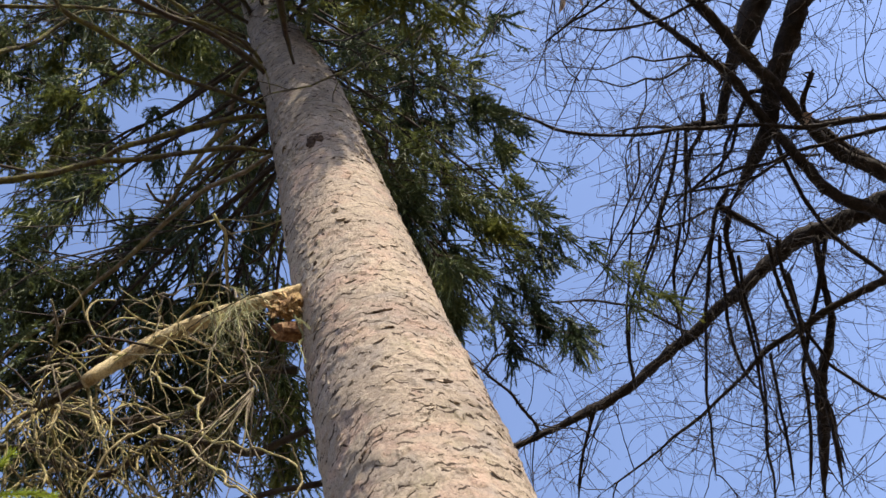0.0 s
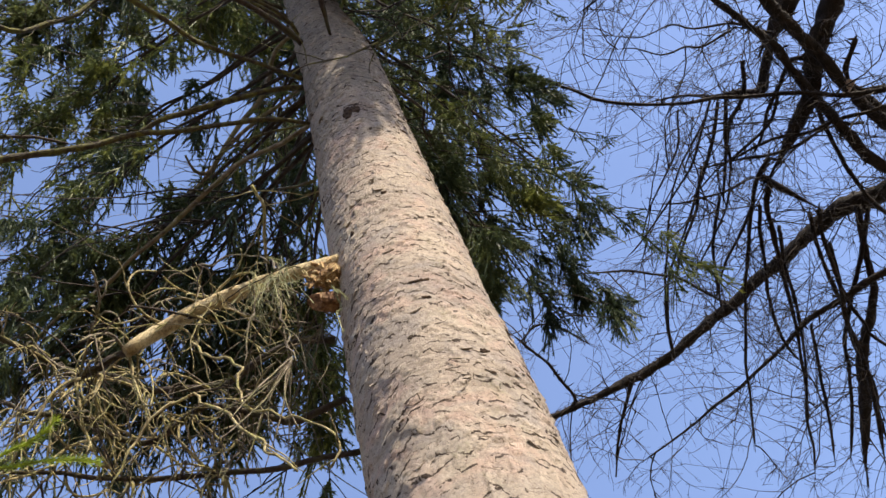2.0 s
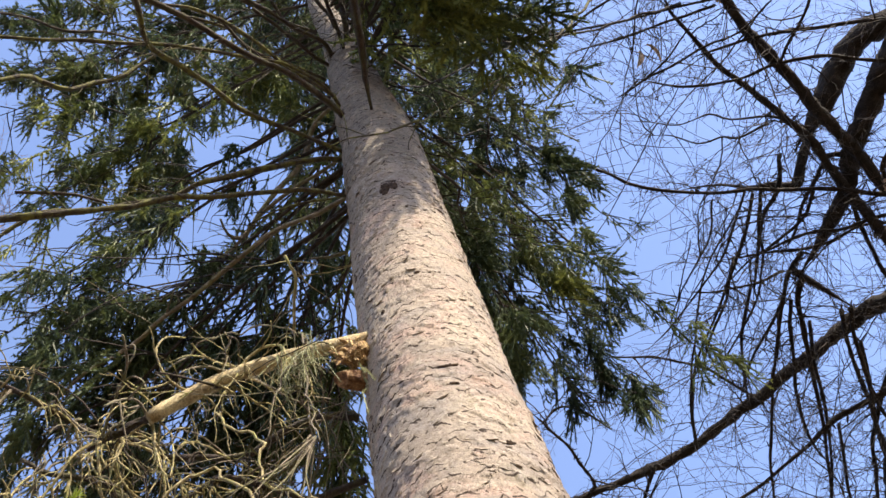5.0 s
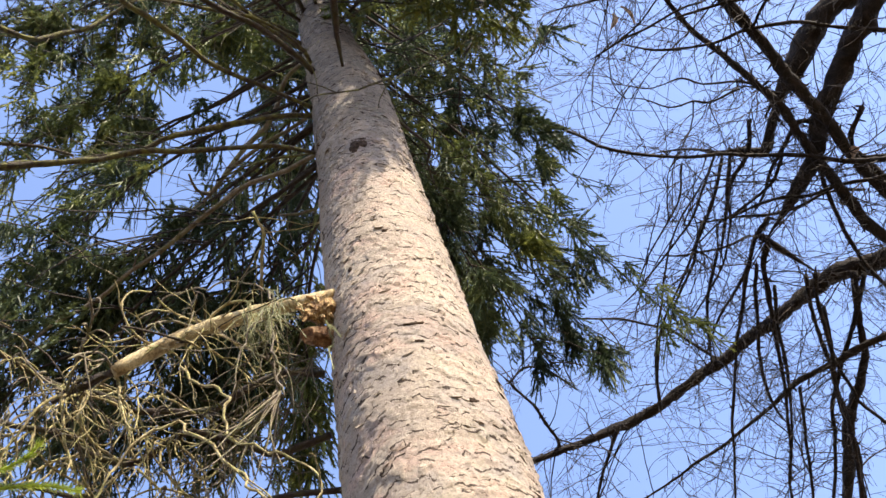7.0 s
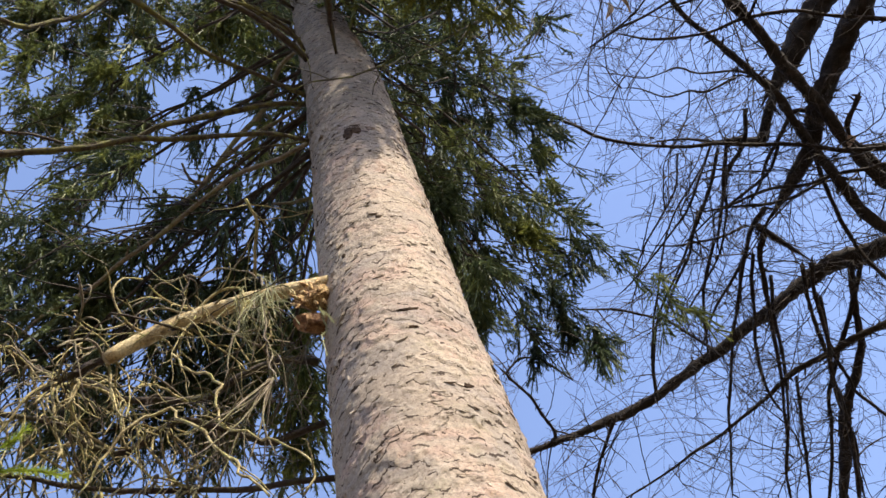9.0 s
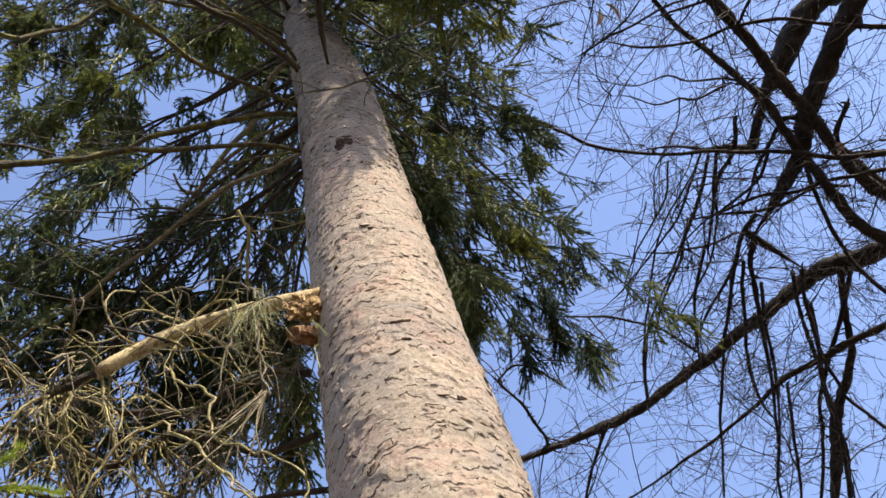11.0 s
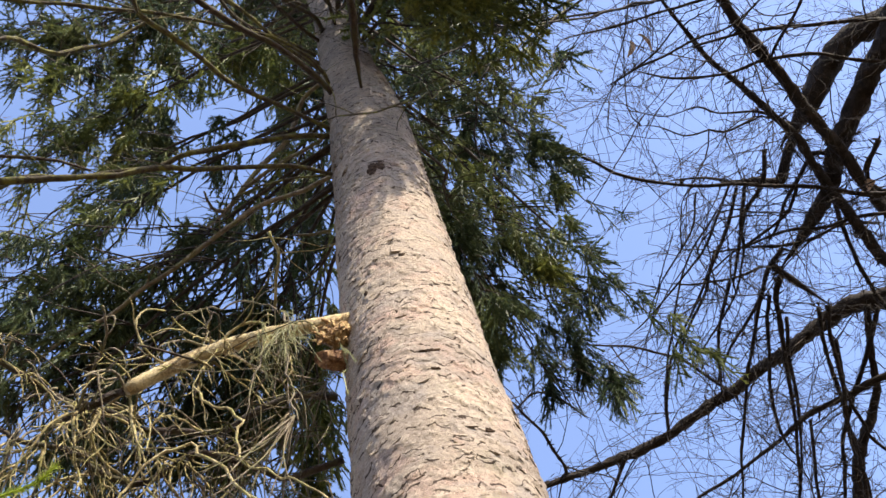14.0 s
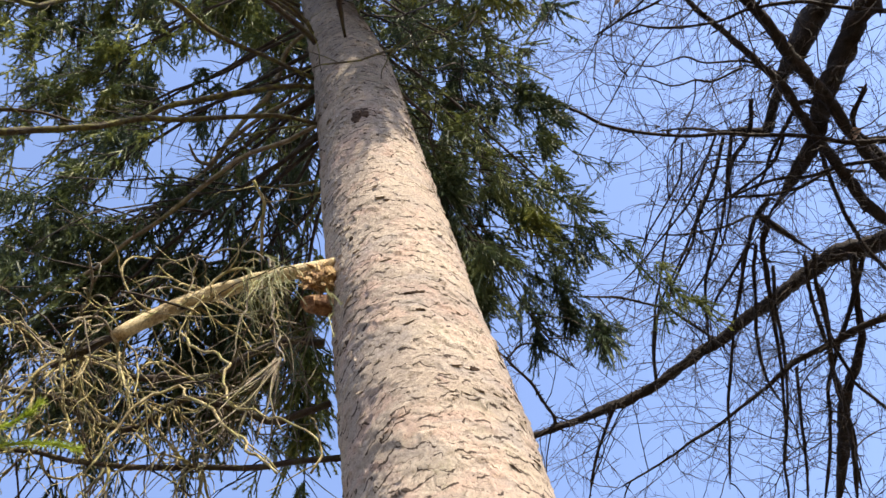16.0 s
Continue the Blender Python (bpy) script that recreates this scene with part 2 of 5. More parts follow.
spruce = thing("spruce_tree", (AXIS[0], AXIS[1], 0.0), "tall old spruce with pale scaly bark and dark drooping boughs", "tree")
spruce_inverse = Matrix.Translation(spruce.location).inverted()


def on_spruce(ob):
    """Parent to the tree without moving."""
    ob.parent = spruce
    ob.matrix_parent_inverse = spruce_inverse
    return ob


PROFILE = np.array([(0.0, 0.40), (0.25, 0.33), (0.8, 0.275), (1.6, 0.250), (2.6, 0.238), (3.63, 0.2240), (4.19, 0.2105), (5.04, 0.1965),
                    (6.25, 0.180), (7.56, 0.146), (8.6, 0.122), (9.5, 0.105), (12.0, 0.09), (16.0, 0.065), (20.0, 0.025), (22.0, 0.006)])


def axis_at(z):
    z = np.asarray(z, float)
    bend = 0.010 * np.sin(z * 1.1 + 0.5) * np.clip(z / 3, 0, 1)
    return np.stack([AXIS[0] + bend + 0.006 * np.clip((5.3 - z) / 1.1, 0, 1) - 0.008 * np.clip((z - 6.5) / 1.5, 0, 4) - np.interp(z, (6.4, 7.45, 9.0, 9.8, 12.0, 22.0), (0, 0.038, 0.064, 0.125, 0.20, 0.35)), AXIS[1] + 0.008 * np.sin(z * 0.8), z], -1)


def radius_at(z):
    return np.interp(z, PROFILE[:, 0], PROFILE[:, 1])


def lattice(u, v, nu, seed):
    """Smooth value noise over a lattice that closes round the stem after nu cells."""
    r = np.random.default_rng(seed).random((nu, 512))
    iu, iv = np.floor(u).astype(int), np.floor(v).astype(int)
    fu, fv = u - iu, v - iv
    fu, fv = fu * fu * (3 - 2 * fu), fv * fv * (3 - 2 * fv)
    p = lambda a, b: r[a % nu, b % 512]
    return (p(iu, iv) * (1 - fu) + p(iu + 1, iv) * fu) * (1 - fv) + (p(iu, iv + 1) * (1 - fu) + p(iu + 1, iv + 1) * fu) * fv - 0.5


def scales(u, v, nu, seed):
    """Shingled bark plates: how far each point stands out, thickest at a plate's lower edge."""
    r = np.random.default_rng(seed)
    ju, jv, size = r.random((nu, 512)), r.random((nu, 512)), r.random((nu, 512))
    iu, iv = np.floor(u).astype(int), np.floor(v).astype(int)
    best, out = np.full(u.shape, 9e9), np.zeros(u.shape)
    for a in (-1, 0, 1):
        for b in (-1, 0, 1):
            ca, cb = (iu + a) % nu, (iv + b) % 512
            du, dv = iu + a + ju[ca, cb] - u, iv + b + jv[ca, cb] - v
            d = du**2 + dv**2
            lift = np.clip(0.35 + dv, 0, 1.2) * size[ca, cb] ** 1.6
            hit = d < best
            best, out = np.where(hit, d, best), np.where(hit, lift, out)
    return out


def trunk_surface(theta, z):
    """Outward distance of the bark from the axis."""
    turn = theta / (2 * np.pi)
    r = radius_at(z)
    broad = 0.010 * lattice(turn * 7, z * 2.2, 7, 3) + 0.005 * lattice(turn * 18, z * 7, 18, 4)
    plates = 0.0072 * scales(turn * 44 + 0.6 * lattice(turn * 44, z * 25, 44, 9), z * 27 + 0.8 * lattice(turn * 50, z * 30, 50, 10), 44, 5) + 0.0020 * scales(turn * 85 + 0.5 * lattice(turn * 85, z * 50, 85, 11), z * 62, 85, 8) + 0.0009 * lattice(turn * 120, z * 70, 120, 6)
    fade = np.clip(r / 0.15, 0.1, 1)
    flare = 0.05 * np.cos(theta * 5 + 1) * np.exp(-z / 0.35)
    return r + (broad + plates) * fade + flare


def trunk_mesh():
    zs = np.concatenate([np.arange(0, 3.2, 0.05), np.arange(3.2, 7.0, 0.0072), np.arange(7.0, 9.2, 0.014), np.arange(9.2, 22.01, 0.08)])
    turns = np.concatenate([np.linspace(-np.pi - 0.25, 0.25, 195), np.linspace(0.25, np.pi - 0.25, 24)[1:-1]])
    n = len(turns)
    th, z = np.meshgrid(turns, zs)
    r = trunk_surface(th, z)
    c = axis_at(z)
    v = np.stack([c[..., 0] + r * np.cos(th), c[..., 1] + r * np.sin(th), z], -1).reshape(-1, 3)
    m = len(zs)
    i, j = np.arange(m - 1)[:, None] * n, np.arange(n)[None]
    k = (j + 1) % n
    geo = Geo()
    geo.add(v, np.stack([i + j, i + k, i + n + k, i + n + j], -1).reshape(-1, 4))
    return geo


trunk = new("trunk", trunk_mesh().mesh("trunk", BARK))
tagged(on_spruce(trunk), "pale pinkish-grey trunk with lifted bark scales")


def flake(wide, tall, lift):
    """A bark scale: held at its top, its ragged lower edge standing off. x round the stem, y outward, z up."""
    nu, nv = 5, 3
    u, w = np.meshgrid(np.linspace(-1, 1, nu), np.linspace(0, 1, nv))
    rag = rng.uniform(0.7, 1.25, nu)
    down = tall * w * (1 - 0.75 * u**2) * (1 + (rag[None] - 1) * w)
    x = wide * u * (1 - 0.22 * (1 - w)) + 0.12 * wide * rng.normal(0, 1, (nv, nu)) * w
    y = lift * w**1.4 * (1 - 0.55 * u**2) + rng.normal(0, 0.06, (nv, nu)) * lift
    top = np.stack([x, y - 0.001, -down + tall * 0.4], -1).reshape(-1, 3)
    low = top - np.array([0, 0.0016, 0])
    f = []
    for i in range(nv - 1):
        for j in range(nu - 1):
            p, q, r, s = i * nu + j, i * nu + j + 1, (i + 1) * nu + j + 1, (i + 1) * nu + j
            f += [(p, s, r), (p, r, q), (p + 15, r + 15, s + 15), (p + 15, q + 15, r + 15)]
    for j in range(nu - 1):
        p = (nv - 1) * nu + j
        f += [(p, p + 15, p + 16), (p, p + 16, p + 1)]
    return np.concatenate([top, low]), np.array(f)


FLAKES = [flake(rng.uniform(0.007, 0.018), rng.uniform(0.006, 0.012), rng.uniform(0.0022, 0.0044)) for _ in range(12)]
flake_meshes = []
for v, f in FLAKES:
    g = Geo()
    g.add(v, f)
    flake_meshes.append(g.mesh("bark_flake", BARK, False))


def flake_pose(theta, z):
    c = axis_at(z)
    r = float(trunk_surface(np.array([theta]), np.array([z]))[0])
    spin = Matrix.Rotation(rng.normal(0, 0.5), 4, "Y") @ Matrix.Rotation(rng.normal(0, 0.12), 4, "Z")
    size = min(1.25, rng.lognormal(-0.25, 0.38)) * min(1.0, 0.45 + float(radius_at(z)) * 2.4)
    m = Matrix.Translation((c[0] + r * math.cos(theta), c[1] + r * math.sin(theta), z)) @ Matrix.Rotation(theta - math.pi / 2, 4, "Z")
    return m @ spin @ Matrix.Diagonal((size, size * rng.uniform(0.8, 1.2), size, 1))


rest = Geo()
spots = sorted((z, th) for z, th in zip(3.25 + 5.6 * rng.random(3600), rng.random(3600) * 2 * math.pi))
near_flakes = 0
for z, th in spots:
    if lattice(np.array([th / 6.2832 * 12]), np.array([z * 4.5]), 12, 12)[0] < rng.uniform(-0.35, 0.25):
        continue
    m, k = flake_pose(th, z), rng.integers(len(FLAKES))
    if near_flakes < 300 and z > 3.5 and math.sin(th) < 0.25:
        ob = new("bark_flake", flake_meshes[k])
        ob.parent = trunk
        ob.matrix_basis = m
        near_flakes += 1
    else:
        v, f = FLAKES[k]
        mm = np.array(m)
        rest.add(v @ mm[:3, :3].T + mm[:3, 3], f)
tagged(part("bark_litter", rest, BARK, trunk, "small lifted bark flakes", False), kind="stuff")

# a dark hole and small scars
scar = Mat("dark_cavity", 0.95, 0.05)
scar.colour(scar.ramp(scar.noise(120, 4, 0.6), (0.4, (0.018, 0.012, 0.009)), (0.6, (0.06, 0.038, 0.025))))
scar.bump(scar.noise(200, 4, 0.6), 0.8, 0.004)
for turn_at, z, w, h in ((-1.47, 5.36, 0.020, 0.032), (-1.57, 5.37, 0.016, 0.036), (-1.39, 5.385, 0.021, 0.022), (-1.50, 5.40, 0.020, 0.020), (-1.55, 5.315, 0.012, 0.016),
                        (-1.29, 3.965, 0.017, 0.0060), (-1.32, 3.875, 0.014, 0.0045), (-0.86, 3.625, 0.011, 0.0075), (-1.36, 4.57, 0.010, 0.0065),
                        (-2.0, 4.41, 0.005, 0.012)):
    r = float(trunk_surface(np.array([turn_at]), np.array([z]))[0])
    c = axis_at(z)
    g = Geo()
    a = np.linspace(0, 2 * np.pi, 15)[:-1]
    rim = np.clip(1 + 0.42 * rng.normal(0, 1, 14), 0.4, 1.7)
    v = [(0, 0.0005, 0)] + [(w * math.cos(t) * s, 0.0035, h * math.sin(t) * s) for t, s in zip(a, rim)] + [(1.25 * w * math.cos(t) * s, -0.004, 1.25 * h * math.sin(t) * s) for t, s in zip(a, rim)]
    f = [(0, 1 + i, 1 + (i + 1) % 14) for i in range(14)] + [(1 + i, 15 + i, 15 + (i + 1) % 14) for i in range(14)] + [(1 + i, 15 + (i + 1) % 14, 1 + (i + 1) % 14) for i in range(14)]
    g.add(v, f)
    ob = part("bark_hole", g, scar.m, trunk)
    ob.matrix_basis = Matrix.Translation((c[0] + r * math.cos(turn_at), c[1] + r * math.sin(turn_at), z)) @ Matrix.Rotation(turn_at - math.pi / 2, 4, "Z")

SPRUCE_BRANCHES = (
    ("mossy", [(-0.31, 1.58, 5.79, 0.0133), (-0.49, 1.49, 5.80, 0.0148), (-0.75, 1.39, 5.78, 0.0163), (-1.06, 1.29, 5.74, 0.0191), (-1.40, 1.18, 5.65, 0.0206), (-1.55, 1.13, 5.61, 0.0220), (-1.79, 1.06, 5.51, 0.0176)]),
    ("mossy", [(-0.30, 1.66, 6.53, 0.0215), (-0.62, 1.57, 6.50, 0.0213), (-0.96, 1.51, 6.42, 0.0195), (-1.26, 1.45, 6.32, 0.0162), (-1.63, 1.33, 6.19, 0.0144), (-1.90, 1.33, 6.03, 0.0110)]),
    ("mossy", [(-0.30, 1.65, 6.54, 0.0179), (-0.52, 1.44, 6.54, 0.0164), (-0.72, 1.24, 6.52, 0.0175), (-0.88, 0.95, 6.49, 0.0187), (-0.95, 0.83, 6.48, 0.0186), (-0.94, 0.61, 6.47, 0.0185)]),
    ("bare", [(-0.25, 1.53, 6.68, 0.0263), (-0.31, 1.41, 6.69, 0.0245), (-0.44, 1.21, 6.69, 0.0226), (-0.57, 1.08, 6.68, 0.0224), (-0.77, 0.83, 6.65, 0.0222), (-1.00, 0.56, 6.58, 0.0169)]),
    ("bare", [(-0.30, 1.62, 7.58, 0.0197), (-0.46, 1.43, 7.55, 0.0178), (-0.65, 1.24, 7.51, 0.0160), (-0.75, 0.98, 7.47, 0.0143)]),
    ("bare", [(-0.28, 1.62, 7.99, 0.0192), (-0.48, 1.30, 7.88, 0.0170), (-0.59, 1.06, 7.78, 0.0150)]),
    ("pale", [(-0.31, 1.59, 5.85, 0.0144), (-0.48, 1.61, 5.85, 0.0157), (-0.64, 1.62, 5.85, 0.0146), (-0.86, 1.68, 5.82, 0.0159), (-1.08, 1.75, 5.77, 0.0148), (-1.33, 1.82, 5.71, 0.0136), (-1.55, 1.85, 5.66, 0.0112), (-1.75, 1.88, 5.60, 0.0075)]),
    ("mossy", [(-0.31, 1.61, 5.90, 0.0073), (-0.48, 1.60, 5.96, 0.0086), (-0.66, 1.62, 6.01, 0.0075), (-0.80, 1.63, 6.05, 0.0063)]),
    ("mossy", [(-1.75, 0.66, 6.45, 0.0151), (-1.64, 0.79, 6.63, 0.0170), (-1.55, 0.87, 6.77, 0.0188), (-1.47, 0.97, 6.88, 0.0191), (-1.37, 1.01, 7.00, 0.0179), (-1.24, 1.03, 7.13, 0.0168), (-1.11, 1.03, 7.26, 0.0139), (-0.92, 1.04, 7.44, 0.0095)]),
    ("bare", [(-0.12, 1.46, 6.44, 0.0084), (-0.11, 1.34, 6.45, 0.0155), (-0.10, 1.25, 6.45, 0.0236), (-0.07, 1.12, 6.45, 0.0268), (-0.03, 0.89, 6.43, 0.0292)]),
    ("bare", [(-0.18, 1.62, 8.41, 0.0192), (-0.16, 1.47, 8.23, 0.0256), (-0.11, 1.20, 7.89, 0.0264)]),
    ("bare", [(-0.29, 1.61, 8.71, 0.0154), (-0.45, 1.42, 8.60, 0.0151), (-0.55, 1.18, 8.48, 0.0148)]),
    ("bare", [(0.03, 1.74, 6.39, 0.0121), (0.10, 1.88, 6.45, 0.0124), (0.15, 1.98, 6.48, 0.0111), (0.12, 2.06, 6.51, 0.0098), (0.11, 2.18, 6.54, 0.0071)]),
    ("bare", [(0.09, 1.72, 7.97, 0.0122), (-0.01, 1.58, 7.91, 0.0137), (-0.04, 1.42, 7.85, 0.0135), (-0.02, 1.24, 7.78, 0.0133)]),
    ("pale", [(-0.21, 1.56, 7.29, 0.0140), (-0.45, 1.62, 7.16, 0.0184), (-0.56, 1.73, 7.05, 0.0197), (-0.69, 1.81, 6.95, 0.0210), (-0.86, 1.87, 6.82, 0.0193), (-0.98, 1.93, 6.71, 0.0161), (-1.03, 1.89, 6.69, 0.0117), (-1.03, 1.80, 6.69, 0.0087)]),
    ("pale", [(-0.29, 1.72, 6.82, 0.0131), (-0.46, 1.77, 6.81, 0.0131), (-0.66, 1.82, 6.79, 0.0146), (-0.86, 1.89, 6.76, 0.0147), (-1.02, 1.98, 6.71, 0.0133), (-1.24, 2.01, 6.68, 0.0104)]),
    ("pale", [(-0.42, 1.95, 6.08, 0.0116), (-0.53, 1.93, 6.11, 0.0104), (-0.66, 1.91, 6.14, 0.0079), (-0.76, 1.89, 6.16, 0.0053)]),
    ("bare", [(-0.39, 1.81, 5.70, 0.0119), (-0.52, 1.95, 5.79, 0.0074), (-0.65, 2.03, 5.87, 0.0063), (-0.91, 2.09, 6.05, 0.0053)]),
    ("bare", [(-1.56, 1.07, 5.79, 0.0097), (-1.46, 1.14, 5.81, 0.0109), (-1.37, 1.20, 5.82, 0.0097), (-1.26, 1.28, 5.84, 0.0073)]),
    ("dark", [(-0.13, 1.19, 6.66, 0.0055), (0.12, 1.37, 7.13, 0.0075), (0.43, 1.60, 7.63, 0.0083), (0.73, 1.77, 8.02, 0.0088), (1.06, 1.96, 8.38, 0.0113), (1.63, 2.19, 8.92, 0.0124), (2.27, 2.37, 9.44, 0.0157)]),
    ("mossy", [(-0.33, 1.30, 5.71, 0.0033), (-0.24, 1.33, 5.77, 0.0046), (-0.10, 1.37, 5.86, 0.0058), (0.05, 1.41, 5.93, 0.0071)]),
    ("mossy", [(0.05, 1.41, 5.93, 0.0052), (0.15, 1.52, 6.28, 0.0056), (0.28, 1.64, 6.67, 0.0061), (0.57, 1.80, 7.34, 0.0081), (0.98, 1.95, 8.20, 0.0106), (1.28, 2.03, 8.73, 0.0128), (1.65, 2.07, 9.36, 0.0140)]),
    ("dark", [(0.63, 2.04, 8.06, 0.0108), (0.53, 2.11, 7.99, 0.0107), (0.46, 2.24, 7.87, 0.0106), (0.42, 2.37, 7.75, 0.0087), (0.43, 2.52, 7.61, 0.0069), (0.54, 2.72, 7.37, 0.0051)]),
    ("dark", [(-0.09, 1.63, 7.37, 0.0063), (0.26, 1.86, 7.94, 0.0087), (0.65, 1.97, 8.47, 0.0095), (0.94, 2.03, 8.82, 0.0120), (1.30, 2.10, 9.21, 0.0127)]),
    ("dark", [(-0.10, 1.46, 7.17, 0.0055), (0.16, 1.77, 7.40, 0.0057), (0.26, 2.08, 7.55, 0.0081), (0.43, 2.17, 7.71, 0.0103)]),
    ("pale", [(-0.44, 1.57, 4.35, 0.0017), (-0.54, 1.64, 4.31, 0.0025), (-0.64, 1.69, 4.27, 0.0034), (-0.74, 1.74, 4.23, 0.0034), (-0.82, 1.79, 4.18, 0.0026)]),
    ("pale", [(-0.42, 1.58, 4.35, 0.0017), (-0.52, 1.64, 4.31, 0.0025), (-0.62, 1.71, 4.27, 0.0034), (-0.70, 1.76, 4.23, 0.0034), (-0.77, 1.81, 4.19, 0.0026)]),
    ("pale", [(-0.41, 1.59, 4.35, 0.0017), (-0.51, 1.65, 4.31, 0.0025), (-0.59, 1.71, 4.27, 0.0034), (-0.67, 1.77, 4.23, 0.0034), (-0.74, 1.83, 4.19, 0.0026)]),
    ("pale", [(-0.39, 1.59, 4.35, 0.0017), (-0.49, 1.65, 4.31, 0.0025), (-0.57, 1.72, 4.27, 0.0034), (-0.64, 1.78, 4.23, 0.0034), (-0.70, 1.84, 4.19, 0.0026)]),
    ("pale", [(-0.37, 1.60, 4.35, 0.0017), (-0.47, 1.66, 4.31, 0.0025), (-0.54, 1.73, 4.27, 0.0034), (-0.60, 1.80, 4.23, 0.0034), (-0.65, 1.86, 4.19, 0.0026)]),
    ("pale", [(-0.53, 1.49, 4.27, 0.0033), (-0.60, 1.55, 4.24, 0.0033), (-0.67, 1.60, 4.21, 0.0033), (-0.71, 1.64, 4.19, 0.0025)]),
    ("pale", [(-0.48, 1.39, 4.31, 0.0049), (-0.49, 1.44, 4.29, 0.0041), (-0.53, 1.50, 4.25, 0.0033), (-0.53, 1.58, 4.22, 0.0025)]),
    ("mossy", [(-0.73, 1.56, 4.18, 0.0033), (-0.69, 1.59, 4.17, 0.0049), (-0.69, 1.64, 4.14, 0.0049), (-0.68, 1.69, 4.11, 0.0041)]),
    ("mossy", [(-1.63, 0.52, 6.30, 0.0106), (-1.56, 0.55, 6.35, 0.0120), (-1.41, 0.63, 6.44, 0.0134), (-1.20, 0.74, 6.56, 0.0136), (-1.03, 0.83, 6.65, 0.0138), (-0.86, 0.94, 6.72, 0.0125), (-0.66, 1.07, 6.78, 0.0127), (-0.48, 1.20, 6.83, 0.0128), (-0.33, 1.38, 6.86, 0.0144), (-0.25, 1.59, 6.86, 0.0145)]),
    ("bare", [(-1.87, 0.51, 7.28, 0.0095), (-1.82, 0.55, 7.34, 0.0096), (-1.69, 0.65, 7.48, 0.0097), (-1.57, 0.79, 7.61, 0.0116), (-1.40, 0.89, 7.76, 0.0101), (-1.24, 1.05, 7.89, 0.0069)]),
    ("bare", [(-1.82, 0.42, 7.30, 0.0095), (-1.77, 0.45, 7.34, 0.0095), (-1.59, 0.54, 7.46, 0.0113), (-1.35, 0.61, 7.60, 0.0131), (-1.00, 0.72, 7.77, 0.0150), (-0.74, 0.90, 7.88, 0.0169), (-0.49, 1.18, 7.96, 0.0189), (-0.30, 1.44, 8.01, 0.0208), (-0.28, 1.54, 8.01, 0.0209)]),
    ("mossy", [(-1.32, 0.75, 8.02, 0.0087), (-1.24, 0.81, 8.01, 0.0122), (-0.99, 1.01, 7.94, 0.0155), (-0.76, 1.15, 7.89, 0.0153), (-0.57, 1.37, 7.80, 0.0151), (-0.34, 1.55, 7.70, 0.0166)]),
    ("mossy", [(-1.10, 0.77, 7.45, 0.0079), (-0.97, 0.83, 7.44, 0.0126), (-0.81, 0.91, 7.42, 0.0141), (-0.61, 1.15, 7.34, 0.0156), (-0.47, 1.35, 7.27, 0.0170), (-0.30, 1.53, 7.19, 0.0184)]),
    ("bare", [(-0.20, 0.90, 7.73, 0.0164), (-0.20, 1.00, 7.78, 0.0182), (-0.19, 1.21, 7.88, 0.0186), (-0.19, 1.42, 7.96, 0.0172), (-0.20, 1.56, 8.01, 0.0139)]),
    ("bare", [(-0.33, 0.92, 8.13, 0.0157), (-0.28, 1.06, 8.30, 0.0179), (-0.26, 1.26, 8.51, 0.0186), (-0.23, 1.51, 8.74, 0.0154)]),
    ("bare", [(-1.63, 0.40, 7.78, 0.0085), (-1.55, 0.56, 7.86, 0.0103), (-1.51, 0.68, 7.91, 0.0086), (-1.42, 0.85, 7.99, 0.0070)]),
    ("bare", [(-0.85, 0.77, 8.30, 0.0108), (-0.73, 1.04, 8.35, 0.0145), (-0.60, 1.20, 8.39, 0.0165), (-0.34, 1.45, 8.44, 0.0185)]),
    ("lichen", [(-0.59, 1.51, 5.26, 0.0080), (-0.58, 1.55, 5.24, 0.0095), (-0.57, 1.58, 5.23, 0.0095), (-0.60, 1.68, 5.18, 0.0090), (-0.64, 1.77, 5.13, 0.0085)]),
)
